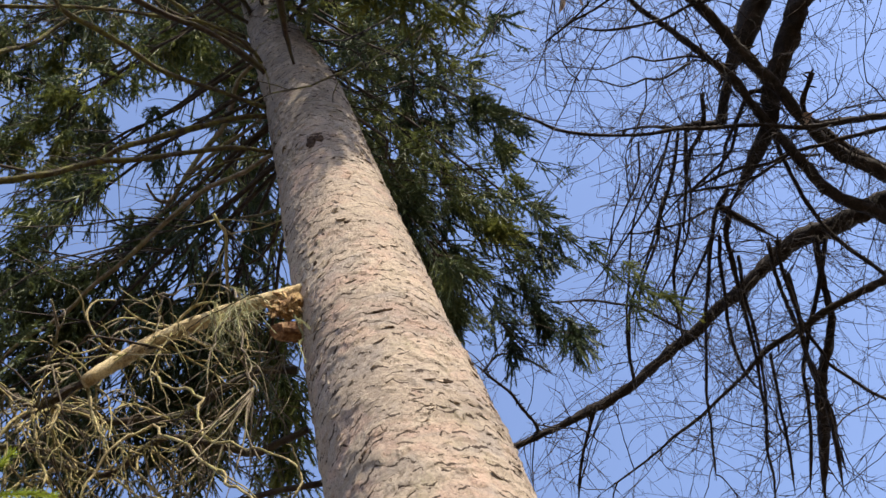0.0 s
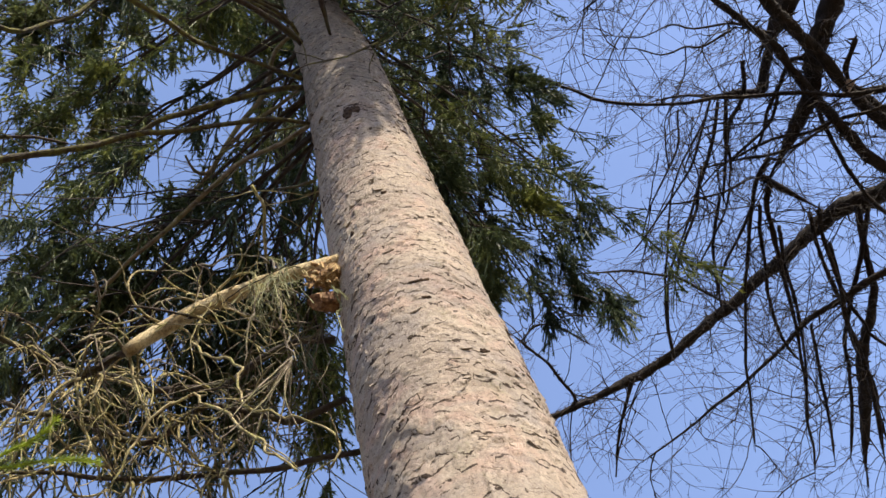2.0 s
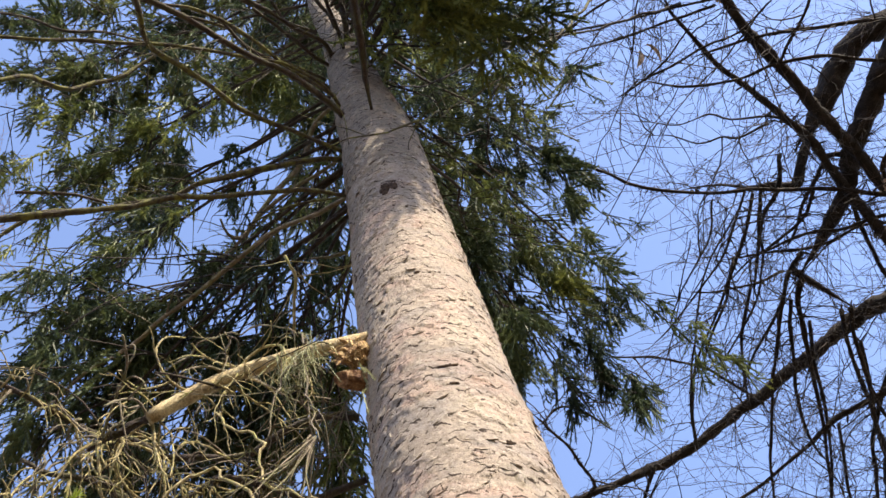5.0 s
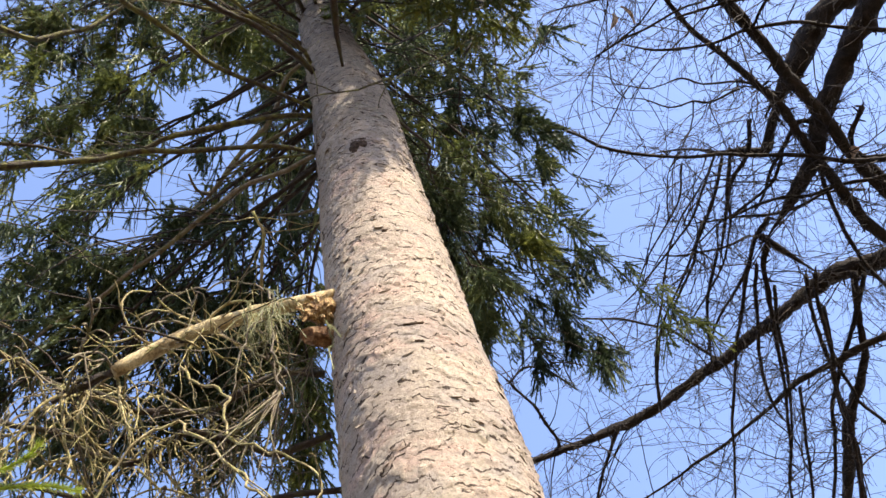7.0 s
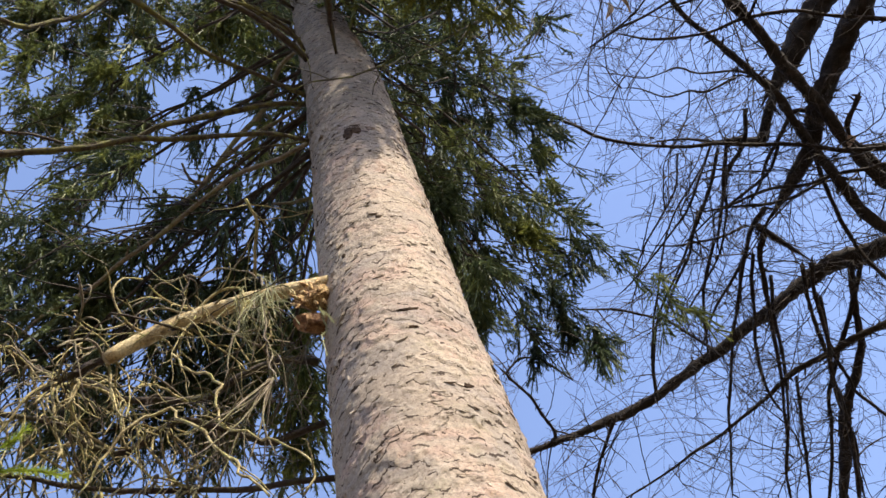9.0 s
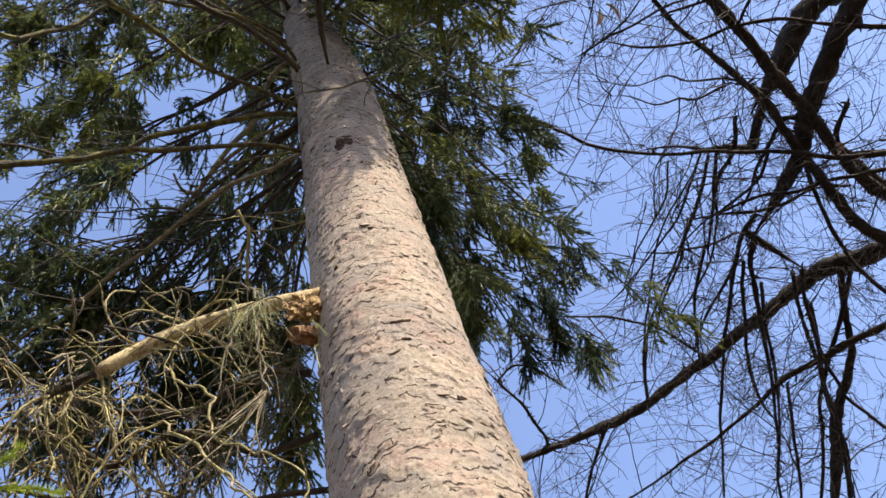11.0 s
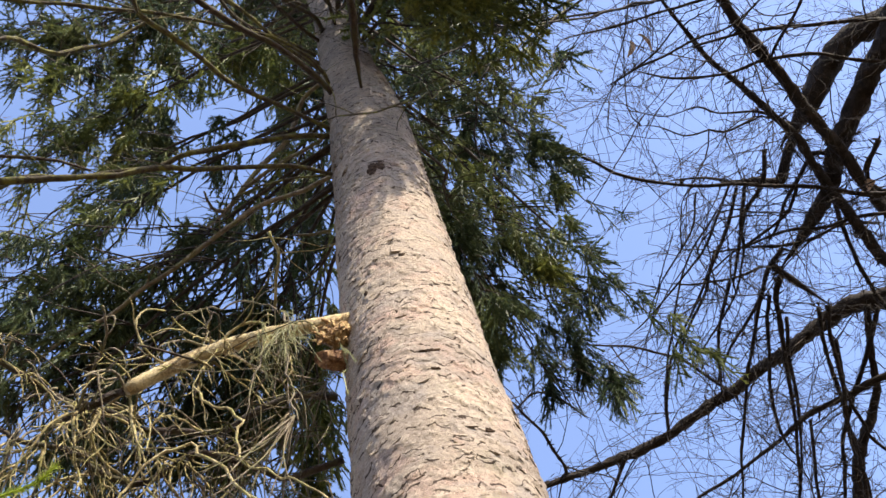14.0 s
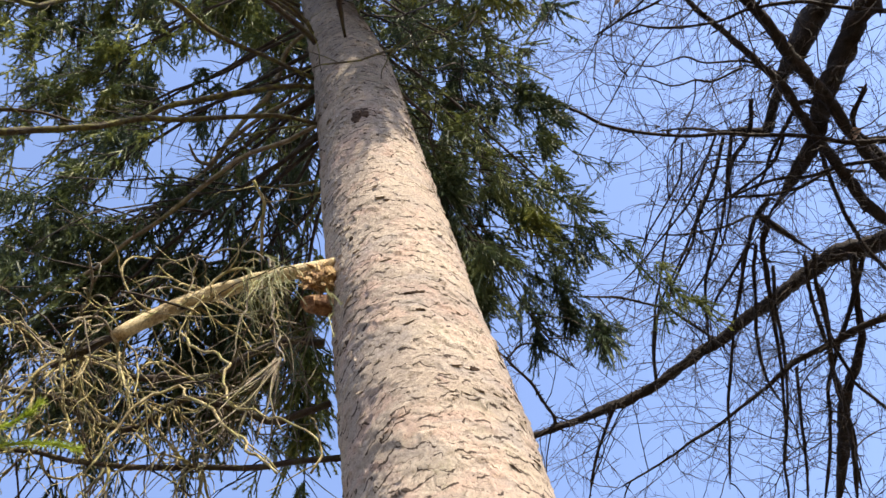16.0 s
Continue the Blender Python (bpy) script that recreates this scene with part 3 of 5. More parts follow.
BARE_LIMBS = (
    [(0.85, 2.72, 9.75, 0.0070), (1.08, 2.57, 9.77, 0.0090), (1.43, 2.41, 9.87, 0.0120), (1.77, 2.32, 9.94, 0.0140), (2.10, 2.26, 9.99, 0.0160), (2.42, 2.21, 10.02, 0.0180), (2.81, 2.11, 10.03, 0.0200)],
    [(0.94, 2.39, 10.06, 0.0070), (1.26, 2.42, 10.01, 0.0100), (1.66, 2.48, 10.02, 0.0120), (1.95, 2.50, 9.96, 0.0130), (2.25, 2.53, 9.98, 0.0140), (2.58, 2.55, 9.88, 0.0160), (2.94, 2.59, 9.74, 0.0180)],
    [(1.74, 3.05, 9.82, 0.0120), (1.92, 2.98, 9.80, 0.0130), (2.15, 2.87, 9.78, 0.0110), (2.34, 2.74, 9.78, 0.0090), (2.48, 2.61, 9.78, 0.0060)],
    [(2.20, 4.53, 9.30, 0.0170), (2.02, 4.79, 9.15, 0.0169), (1.76, 5.04, 9.01, 0.0145), (1.60, 5.24, 8.86, 0.0096)],
    [(2.24, 4.77, 9.14, 0.0194), (2.08, 4.97, 9.03, 0.0194), (1.94, 5.23, 8.84, 0.0169), (1.83, 5.54, 8.58, 0.0120)],
    [(2.46, 4.81, 9.04, 0.0243), (2.26, 5.18, 8.83, 0.0218), (2.07, 5.46, 8.66, 0.0194), (1.85, 5.87, 8.34, 0.0169), (1.63, 6.35, 7.91, 0.0120)],
    [(2.47, 4.90, 8.99, 0.0243), (2.36, 5.19, 8.79, 0.0218), (2.21, 5.58, 8.48, 0.0193), (2.21, 5.82, 8.26, 0.0169), (2.27, 5.92, 8.13, 0.0120)],
    [(2.61, 5.18, 9.00, 0.0223), (2.50, 5.46, 8.77, 0.0222), (2.44, 5.71, 8.54, 0.0197), (2.32, 5.98, 8.28, 0.0147), (2.13, 6.26, 7.99, 0.0122)],
    [(2.86, 5.13, 8.94, 0.0248), (2.79, 5.46, 8.70, 0.0248), (2.76, 5.80, 8.40, 0.0247), (2.72, 5.99, 8.23, 0.0222), (2.70, 6.23, 8.00, 0.0197), (2.58, 6.60, 7.62, 0.0172)],
    [(2.93, 5.42, 8.83, 0.0226), (2.87, 5.74, 8.59, 0.0226), (2.90, 5.95, 8.38, 0.0200), (3.00, 6.14, 8.15, 0.0175), (3.81, 6.76, 6.90, 0.0200)],
    [(3.35, 5.29, 8.88, 0.0304), (3.13, 5.58, 8.71, 0.0278), (2.75, 6.00, 8.44, 0.0251), (2.62, 6.27, 8.20, 0.0225), (2.31, 6.73, 7.75, 0.0174)],
    [(2.43, 5.68, 8.29, 0.0192), (2.32, 6.01, 8.03, 0.0168), (2.27, 6.17, 7.89, 0.0168), (2.12, 6.51, 7.60, 0.0144)],
    [(2.89, 3.22, 9.53, 0.0160), (3.02, 3.07, 9.54, 0.0180), (3.15, 2.91, 9.55, 0.0190), (3.27, 2.77, 9.55, 0.0190), (3.39, 2.59, 9.56, 0.0200), (3.54, 2.32, 9.58, 0.0210)],
    [(2.86, 3.94, 9.64, 0.0298), (2.72, 4.19, 9.50, 0.0272), (2.54, 4.35, 9.43, 0.0246), (2.39, 4.58, 9.28, 0.0196), (2.22, 4.86, 9.09, 0.0146)],
    [(3.20, 4.03, 9.47, 0.0273), (3.00, 4.19, 9.39, 0.0222), (2.87, 4.30, 9.33, 0.0221), (2.73, 4.45, 9.24, 0.0171), (2.56, 4.58, 9.16, 0.0122)],
    [(3.46, 4.11, 9.56, 0.0507), (3.55, 4.29, 9.43, 0.0482), (3.64, 4.47, 9.30, 0.0457), (3.84, 4.76, 9.05, 0.0509), (4.70, 5.41, 8.14, 0.0589)],
    [(2.15, 4.00, 9.37, 0.0119), (1.97, 4.29, 9.22, 0.0118), (1.66, 4.56, 9.10, 0.0094), (1.42, 4.82, 8.94, 0.0071)],
    [(2.43, 4.05, 9.38, 0.0168), (2.18, 4.31, 9.22, 0.0143), (1.94, 4.49, 9.10, 0.0118), (1.48, 4.73, 8.93, 0.0094), (1.24, 4.82, 8.86, 0.0070)],
    [(2.30, 4.45, 9.08, 0.0119), (2.72, 4.39, 9.04, 0.0168), (3.02, 4.41, 8.97, 0.0192), (3.40, 4.40, 8.88, 0.0218), (3.72, 4.39, 8.79, 0.0243), (4.84, 4.41, 8.34, 0.0286)],
    [(1.66, 4.54, 9.07, 0.0094), (1.93, 4.63, 9.07, 0.0119), (2.21, 4.69, 9.08, 0.0144), (2.51, 4.70, 9.10, 0.0146)],
    [(0.17, 4.89, 8.67, 0.0182), (0.23, 5.01, 8.69, 0.0184), (0.34, 5.27, 8.71, 0.0164), (0.41, 5.48, 8.72, 0.0190), (0.45, 5.65, 8.72, 0.0192), (0.47, 5.81, 8.72, 0.0194)],
    [(0.23, 4.96, 8.62, 0.0136), (0.37, 4.93, 8.68, 0.0137), (0.52, 5.00, 8.68, 0.0115), (0.63, 5.11, 8.65, 0.0115), (0.78, 5.29, 8.59, 0.0093)],
    [(-0.48, 5.92, 8.63, 0.0219), (-0.05, 5.90, 8.74, 0.0294), (0.28, 5.92, 8.79, 0.0369), (0.65, 5.95, 8.82, 0.0421), (1.02, 5.93, 8.86, 0.0548), (1.44, 5.90, 8.89, 0.0552), (2.02, 5.73, 9.01, 0.0633), (2.59, 5.57, 9.08, 0.0716), (3.01, 5.41, 9.13, 0.0798), (3.36, 5.33, 9.11, 0.0932), (3.80, 5.28, 9.03, 0.1043), (4.51, 5.13, 8.90, 0.1215)],
    [(3.02, 4.04, 9.77, 0.0406), (3.14, 3.93, 9.82, 0.0815), (3.39, 3.76, 9.89, 0.1078), (3.66, 3.50, 10.00, 0.1192), (3.81, 3.38, 10.04, 0.1198), (4.04, 3.30, 10.04, 0.1205), (4.39, 3.25, 9.99, 0.1322), (5.00, 3.22, 9.86, 0.1506), (5.76, 3.25, 9.62, 0.1769)],
    [(2.64, 4.80, 9.11, 0.0442), (2.73, 4.72, 9.15, 0.0541), (2.99, 4.50, 9.24, 0.0667), (3.25, 4.25, 9.33, 0.0844), (3.46, 3.93, 9.47, 0.0949), (3.74, 3.58, 9.57, 0.1055), (4.00, 3.28, 9.64, 0.1111), (4.36, 2.84, 9.70, 0.1170), (5.70, 1.64, 9.53, 0.1383)],
    [(2.26, 1.45, 9.98, 0.0279), (2.47, 1.94, 9.91, 0.0352), (2.65, 2.41, 9.81, 0.0426), (2.75, 2.66, 9.75, 0.0523), (2.87, 2.93, 9.67, 0.0574), (3.03, 3.27, 9.55, 0.0578), (3.15, 3.56, 9.43, 0.0629), (3.31, 3.93, 9.26, 0.0634), (3.44, 4.23, 9.11, 0.0588), (3.60, 4.56, 8.92, 0.0642), (4.04, 4.92, 8.59, 0.0749), (4.69, 5.24, 8.13, 0.0875)],
    [(2.07, 1.84, 10.06, 0.0094), (2.27, 2.40, 9.91, 0.0142), (2.31, 2.57, 9.87, 0.0189), (2.53, 3.02, 9.69, 0.0285), (2.75, 3.34, 9.53, 0.0358), (2.94, 3.62, 9.36, 0.0431), (3.05, 3.93, 9.20, 0.0480), (3.16, 4.23, 9.03, 0.0530), (3.29, 4.54, 8.82, 0.0580), (3.48, 4.83, 8.58, 0.0630), (4.37, 5.52, 7.68, 0.0735)],
    [(2.62, 4.77, 9.14, 0.0442), (2.67, 4.82, 9.06, 0.0441), (2.77, 4.91, 8.93, 0.0391), (2.89, 5.00, 8.76, 0.0316)],
    [(2.87, 5.01, 8.76, 0.0292), (2.82, 5.21, 8.64, 0.0243), (2.79, 5.47, 8.45, 0.0243), (2.71, 5.76, 8.25, 0.0292), (2.69, 5.96, 8.07, 0.0267), (2.61, 6.29, 7.79, 0.0267), (2.47, 6.62, 7.50, 0.0219)],
    [(3.19, 3.82, 9.69, 0.0502), (3.04, 4.04, 9.64, 0.0502), (2.92, 4.21, 9.60, 0.0552), (2.73, 4.20, 9.67, 0.0402), (2.55, 4.19, 9.74, 0.0226), (2.28, 4.10, 9.86, 0.0125), (2.03, 4.09, 9.93, 0.0075)],
    [(0.96, 3.09, 9.57, 0.0114), (1.21, 3.34, 9.48, 0.0137), (1.40, 3.50, 9.42, 0.0160), (1.58, 3.65, 9.35, 0.0184), (1.95, 3.81, 9.25, 0.0185), (2.49, 3.93, 9.11, 0.0210), (2.97, 4.04, 8.96, 0.0235), (3.30, 4.15, 8.82, 0.0260), (3.76, 4.20, 8.66, 0.0334), (4.75, 4.29, 8.21, 0.0391)],
    [(0.74, 6.17, 8.11, 0.0095), (1.24, 6.11, 8.19, 0.0120), (1.48, 6.05, 8.24, 0.0168), (1.85, 5.96, 8.30, 0.0194), (2.18, 5.86, 8.36, 0.0219), (2.46, 5.75, 8.42, 0.0318), (2.75, 5.70, 8.41, 0.0344), (3.04, 5.61, 8.42, 0.0395), (3.41, 5.54, 8.38, 0.0447), (3.92, 5.45, 8.28, 0.0601), (4.64, 5.38, 8.06, 0.0700)],
    [(1.36, 2.52, 9.71, 0.0091), (1.78, 2.56, 9.75, 0.0115), (2.26, 2.58, 9.79, 0.0141), (2.65, 2.57, 9.81, 0.0166)],
    [(2.34, 2.89, 9.69, 0.0118), (2.68, 2.88, 9.65, 0.0166), (3.03, 2.91, 9.59, 0.0191), (3.36, 2.96, 9.52, 0.0216), (3.83, 3.03, 9.38, 0.0243), (4.34, 3.10, 9.22, 0.0344), (5.21, 3.24, 8.85, 0.0404)],
    [(1.75, 2.94, 9.60, 0.0115), (2.15, 2.88, 9.62, 0.0139), (2.45, 2.82, 9.63, 0.0140), (2.72, 2.80, 9.62, 0.0118), (3.04, 2.65, 9.65, 0.0119)],
    [(1.88, 2.91, 9.69, 0.0093), (2.21, 3.08, 9.63, 0.0141), (2.65, 3.16, 9.57, 0.0166), (2.93, 3.14, 9.55, 0.0191), (3.27, 3.18, 9.49, 0.0193), (3.62, 3.31, 9.38, 0.0219), (4.05, 3.44, 9.24, 0.0295), (5.17, 3.71, 8.79, 0.0350)],
    [(1.69, 3.21, 9.73, 0.0047), (2.08, 3.41, 9.71, 0.0072), (2.38, 3.43, 9.73, 0.0097), (2.55, 3.53, 9.71, 0.0122), (2.87, 3.61, 9.69, 0.0148), (3.08, 3.76, 9.65, 0.0174)],
    [(1.82, 3.39, 9.63, 0.0047), (2.03, 3.45, 9.66, 0.0071), (2.22, 3.62, 9.66, 0.0096), (2.43, 3.63, 9.70, 0.0122), (2.57, 3.70, 9.70, 0.0147), (2.86, 3.70, 9.75, 0.0174)],
    [(2.67, 4.79, 9.11, 0.0393), (2.57, 4.95, 9.03, 0.0344), (2.52, 5.18, 8.87, 0.0294), (2.45, 5.41, 8.72, 0.0269), (2.34, 5.83, 8.39, 0.0195), (2.15, 6.28, 8.00, 0.0171), (1.97, 6.63, 7.66, 0.0122)],
    [(2.70, 4.64, 9.19, 0.0344), (2.55, 4.79, 9.13, 0.0294), (2.40, 4.96, 9.05, 0.0220), (2.05, 5.26, 8.90, 0.0146), (1.80, 5.52, 8.74, 0.0097)],
    [(3.28, 5.24, 8.94, 0.0456), (3.21, 5.50, 8.79, 0.0406), (3.12, 5.80, 8.59, 0.0456), (2.93, 6.08, 8.42, 0.0558), (2.78, 6.32, 8.27, 0.0609), (2.59, 6.65, 8.02, 0.0558), (2.37, 6.99, 7.74, 0.0456)],
    [(2.53, 4.14, 9.53, 0.0221), (2.37, 4.41, 9.42, 0.0221), (2.12, 4.71, 9.29, 0.0220), (1.92, 4.92, 9.19, 0.0147), (1.58, 5.27, 9.01, 0.0146), (1.35, 5.72, 8.68, 0.0122)],
    [(2.59, 4.09, 9.42, 0.0243), (2.43, 4.37, 9.27, 0.0242), (2.38, 4.56, 9.14, 0.0145), (2.14, 4.87, 8.95, 0.0120), (1.73, 5.17, 8.76, 0.0095)],
    [(2.94, 4.17, 9.25, 0.0219), (2.77, 4.33, 9.17, 0.0193), (2.42, 4.46, 9.14, 0.0168), (2.32, 4.48, 9.14, 0.0120), (1.97, 4.64, 9.05, 0.0095)],
    [(3.50, 4.57, 9.03, 0.0174), (3.21, 4.53, 9.09, 0.0148), (2.92, 4.56, 9.09, 0.0171), (2.68, 4.55, 9.11, 0.0194), (2.37, 4.49, 9.15, 0.0120), (2.00, 4.44, 9.17, 0.0071)],
    [(3.21, 4.25, 9.23, 0.0295), (3.21, 4.62, 9.01, 0.0246), (3.24, 4.87, 8.83, 0.0246), (3.35, 5.19, 8.56, 0.0221), (4.09, 6.12, 7.29, 0.0254)],
    [(1.01, 5.85, 8.76, 0.0295), (0.92, 5.94, 8.70, 0.0221), (0.74, 6.13, 8.56, 0.0197), (0.54, 6.41, 8.32, 0.0147)],
    [(0.90, 5.11, 9.44, 0.0074), (1.13, 5.16, 9.39, 0.0124), (1.40, 5.25, 9.32, 0.0150), (1.65, 5.36, 9.22, 0.0150), (1.84, 5.51, 9.09, 0.0175), (2.00, 5.68, 8.95, 0.0176)],
    [(1.39, 5.88, 8.80, 0.0199), (1.48, 5.57, 8.98, 0.0198), (1.59, 5.33, 9.10, 0.0148), (1.73, 5.00, 9.25, 0.0123), (2.01, 4.56, 9.40, 0.0122), (2.39, 4.17, 9.45, 0.0122)],
    [(3.66, 3.96, 9.30, 0.0348), (3.51, 4.20, 9.24, 0.0273), (3.55, 4.33, 9.15, 0.0223), (3.77, 4.36, 9.03, 0.0223), (4.84, 4.43, 8.33, 0.0257)],
)
BROKEN_BRANCH = [(-0.31, 1.50, 4.41, 0.0205), (-0.388, 1.475, 4.382, 0.0215), (-0.50, 1.465, 4.39, 0.0225), (-0.585, 1.46, 4.394, 0.0235), (-0.67, 1.455, 4.39, 0.0235), (-0.755, 1.45, 4.369, 0.0235), (-0.83, 1.435, 4.32, 0.0225), (-0.90, 1.425, 4.278, 0.0215), (-0.945, 1.42, 4.243, 0.0185)]
BROKEN_END = [(-0.94, 1.43, 4.27, 0.0135), (-1.016, 1.44, 4.273, 0.0125), (-1.08, 1.44, 4.259, 0.0115), (-1.132, 1.44, 4.217, 0.0085)]
# lone twigs below and before the broken branch
LONE_TWIGS = (
    ("lichen", [(-0.74, 1.44, 4.16, 0.0052), (-0.70, 1.40, 4.041, 0.0058), (-0.64, 1.40, 3.96, 0.0060), (-0.594, 1.40, 3.889, 0.0058), (-0.592, 1.40, 3.758, 0.0055), (-0.558, 1.40, 3.671, 0.0048), (-0.495, 1.40, 3.627, 0.0042), (-0.429, 1.40, 3.539, 0.0038), (-0.375, 1.40, 3.441, 0.0040), (-0.389, 1.40, 3.36, 0.0045)]),
    ("lichen", [(-0.90, 1.38, 3.58, 0.0040), (-0.857, 1.36, 3.661, 0.0052), (-0.804, 1.36, 3.742, 0.0058), (-0.738, 1.36, 3.785, 0.0060), (-0.679, 1.36, 3.765, 0.0065), (-0.624, 1.36, 3.656, 0.0060), (-0.559, 1.36, 3.538, 0.0056), (-0.506, 1.36, 3.442, 0.0050), (-0.46, 1.36, 3.34, 0.0045)]),
    ("pale", [(-0.50, 1.44, 4.37, 0.0040), (-0.513, 1.40, 4.215, 0.0042), (-0.542, 1.40, 4.171, 0.0040), (-0.564, 1.40, 4.037, 0.0036), (-0.584, 1.40, 3.90, 0.0026)]),
    ("pale", [(-0.478, 1.40, 4.40, 0.0062), (-0.477, 1.40, 4.28, 0.0058), (-0.477, 1.40, 4.16, 0.0052), (-0.466, 1.40, 3.978, 0.0042), (-0.451, 1.40, 3.80, 0.0032)]),
    ("pale", [(-0.54, 1.52, 4.60, 0.0032), (-0.566, 1.50, 4.65, 0.0040), (-0.664, 1.50, 4.729, 0.0046), (-0.742, 1.50, 4.751, 0.0050), (-0.803, 1.50, 4.784, 0.0055), (-0.859, 1.50, 4.751, 0.0050), (-0.932, 1.50, 4.704, 0.0044), (-1.014, 1.50, 4.665, 0.0030)]),
)
RIGHT_TIPS = (
    (1.27, 3.79, 6.85), (0.78, 3.50, 6.53), (0.42, 3.46, 6.36), (1.17, 3.38, 8.08), (1.31, 3.47, 8.91), (0.78, 3.30, 7.72),
    (0.42, 3.21, 6.88), (0.80, 3.41, 7.19), (0.18, 3.19, 6.44), (0.59, 3.08, 7.86), (0.15, 3.02, 6.78), (0.58, 3.18, 8.92),
    (1.16, 3.49, 9.59), (1.32, 3.46, 10.89), (0.88, 3.19, 10.50), (1.89, 3.70, 11.79), (1.31, 3.17, 13.10), (1.79, 3.45, 11.89),
    (0.77, 3.27, 13.12), (0.37, 3.10, 11.63), (0.15, 3.05, 7.67), (0.55, 3.28, 9.96), (0.42, 3.36, 6.67),
    (0.24, 2.84, 6.60), (0.24, 2.60, 6.70), (0.57, 3.01, 6.90), (0.52, 2.79, 7.05), (0.12, 3.00, 6.42),
    (0.17, 2.74, 6.37), (0.17, 2.91, 6.38), (0.25, 3.31, 6.60), (0.44, 3.60, 6.63),
)
LEFT_TIPS = (
    (-2.39, 1.97, 6.50), (-2.37, 2.02, 6.13), (-2.37, 2.03, 5.76), (-1.94, 2.07, 7.45), (-2.15, 1.97, 7.07), (-2.18, 2.10, 6.31),
    (-1.68, 2.46, 7.38), (-1.54, 2.51, 6.83), (-1.17, 2.70, 7.06), (-0.78, 2.72, 6.66), (-0.96, 2.77, 6.37), (-0.89, 2.85, 5.85),
    (-1.06, 2.90, 5.78), (-0.90, 3.03, 5.73), (-1.53, 2.45, 5.68), (-1.86, 2.20, 5.93), (-1.99, 2.22, 5.62), (-1.32, 2.67, 5.49),
    (-1.76, 2.45, 5.47),
)
LOW_TIPS = (
    (-1.89, 1.69, 6.25), (-1.79, 1.82, 6.02), (-1.89, 1.86, 5.84), (-1.72, 2.04, 5.83), (-1.84, 2.05, 5.65), (-1.97, 2.12, 5.55),
    (-2.12, 2.21, 6.29), (-1.70, 2.28, 6.19), (-1.56, 2.39, 6.30), (-1.20, 2.54, 6.21), (-1.03, 2.61, 6.56), (-1.04, 2.68, 5.93),
    (-1.35, 2.50, 5.84), (-1.61, 2.32, 5.73), (-1.82, 2.20, 5.58), (-1.96, 2.06, 5.72), (-1.81, 2.26, 5.30), (-1.56, 2.49, 5.39),
    (-1.18, 2.79, 5.58), (-0.80, 2.95, 5.80), (-2.06, 2.13, 5.38), (-0.74, 2.81, 6.15), (-1.80, 2.36, 5.62), (-1.43, 2.60, 5.62),
    (-2.00, 2.29, 5.32), (-1.66, 2.60, 5.41), (-1.21, 2.71, 5.74), (-0.96, 2.76, 5.90), (-1.43, 2.77, 5.51), (-1.94, 2.49, 5.22),
    (-1.72, 2.72, 5.29), (-1.43, 2.93, 5.39), (-1.14, 3.06, 5.51), (-0.90, 3.20, 5.60),
)
UPPER_TIPS = (
    (-3.12, 1.29, 9.95), (-3.22, 0.95, 11.02), (-3.16, 1.53, 9.34), (-2.41, 1.96, 8.97), (-2.17, 2.03, 9.56), (-1.87, 2.30, 8.49),
    (-2.70, 1.88, 11.04), (-2.15, 1.98, 11.16), (-2.66, 1.60, 10.05), (-1.70, 2.30, 10.66), (-1.14, 2.38, 11.24), (-1.17, 2.56, 10.15),
    (-0.81, 2.54, 12.27), (-1.50, 2.33, 13.28), (-2.08, 1.89, 12.23), (-2.78, 1.70, 12.11), (-0.81, 2.69, 8.55), (-1.01, 2.60, 8.02),
    (-0.74, 2.71, 7.46), (-0.89, 2.71, 9.61), (-2.17, 2.18, 8.44), (-2.14, 1.83, 6.90), (-1.67, 2.25, 9.09), (-2.73, 1.89, 9.97),
    (-2.55, 1.83, 8.41), (-2.53, 1.95, 7.83), (-2.74, 1.71, 8.92), (-2.46, 1.94, 8.31),
)
CORE_TIPS = (
    (0.04, 1.64, 10.04), (0.22, 1.59, 10.46), (-0.00, 1.51, 10.67), (-0.70, 2.84, 11.16), (-0.90, 2.71, 11.70), (-0.79, 2.80, 10.12),
    (-1.02, 2.83, 9.66), (-0.72, 2.79, 9.06), (-1.19, 2.52, 11.20), (0.36, 3.27, 14.18), (0.20, 3.18, 15.23), (0.49, 3.24, 11.58),
    (0.36, 3.13, 10.03), (0.37, 3.16, 8.94), (0.13, 3.16, 9.49), (-0.81, 2.92, 13.21), (-1.23, 2.78, 14.24), (-0.22, 3.05, 15.26),
    (0.95, 3.43, 12.54), (1.10, 3.39, 14.62), (0.06, 3.01, 10.61), (-2.01, 2.31, 12.17), (-2.48, 2.26, 11.55), (-1.60, 2.45, 12.20),
    (-2.82, 1.29, 12.67), (-2.33, 1.27, 13.30), (-1.64, 1.76, 13.87), (-0.85, 1.91, 14.43), (0.64, 2.74, 15.32), (1.45, 2.75, 15.25),
    (1.73, 2.86, 14.16), (-3.12, 1.25, 12.07), (-2.13, 1.69, 13.29), (-0.03, 2.12, 15.94), (1.99, 2.96, 13.58), (-2.90, 1.48, 11.58),
)
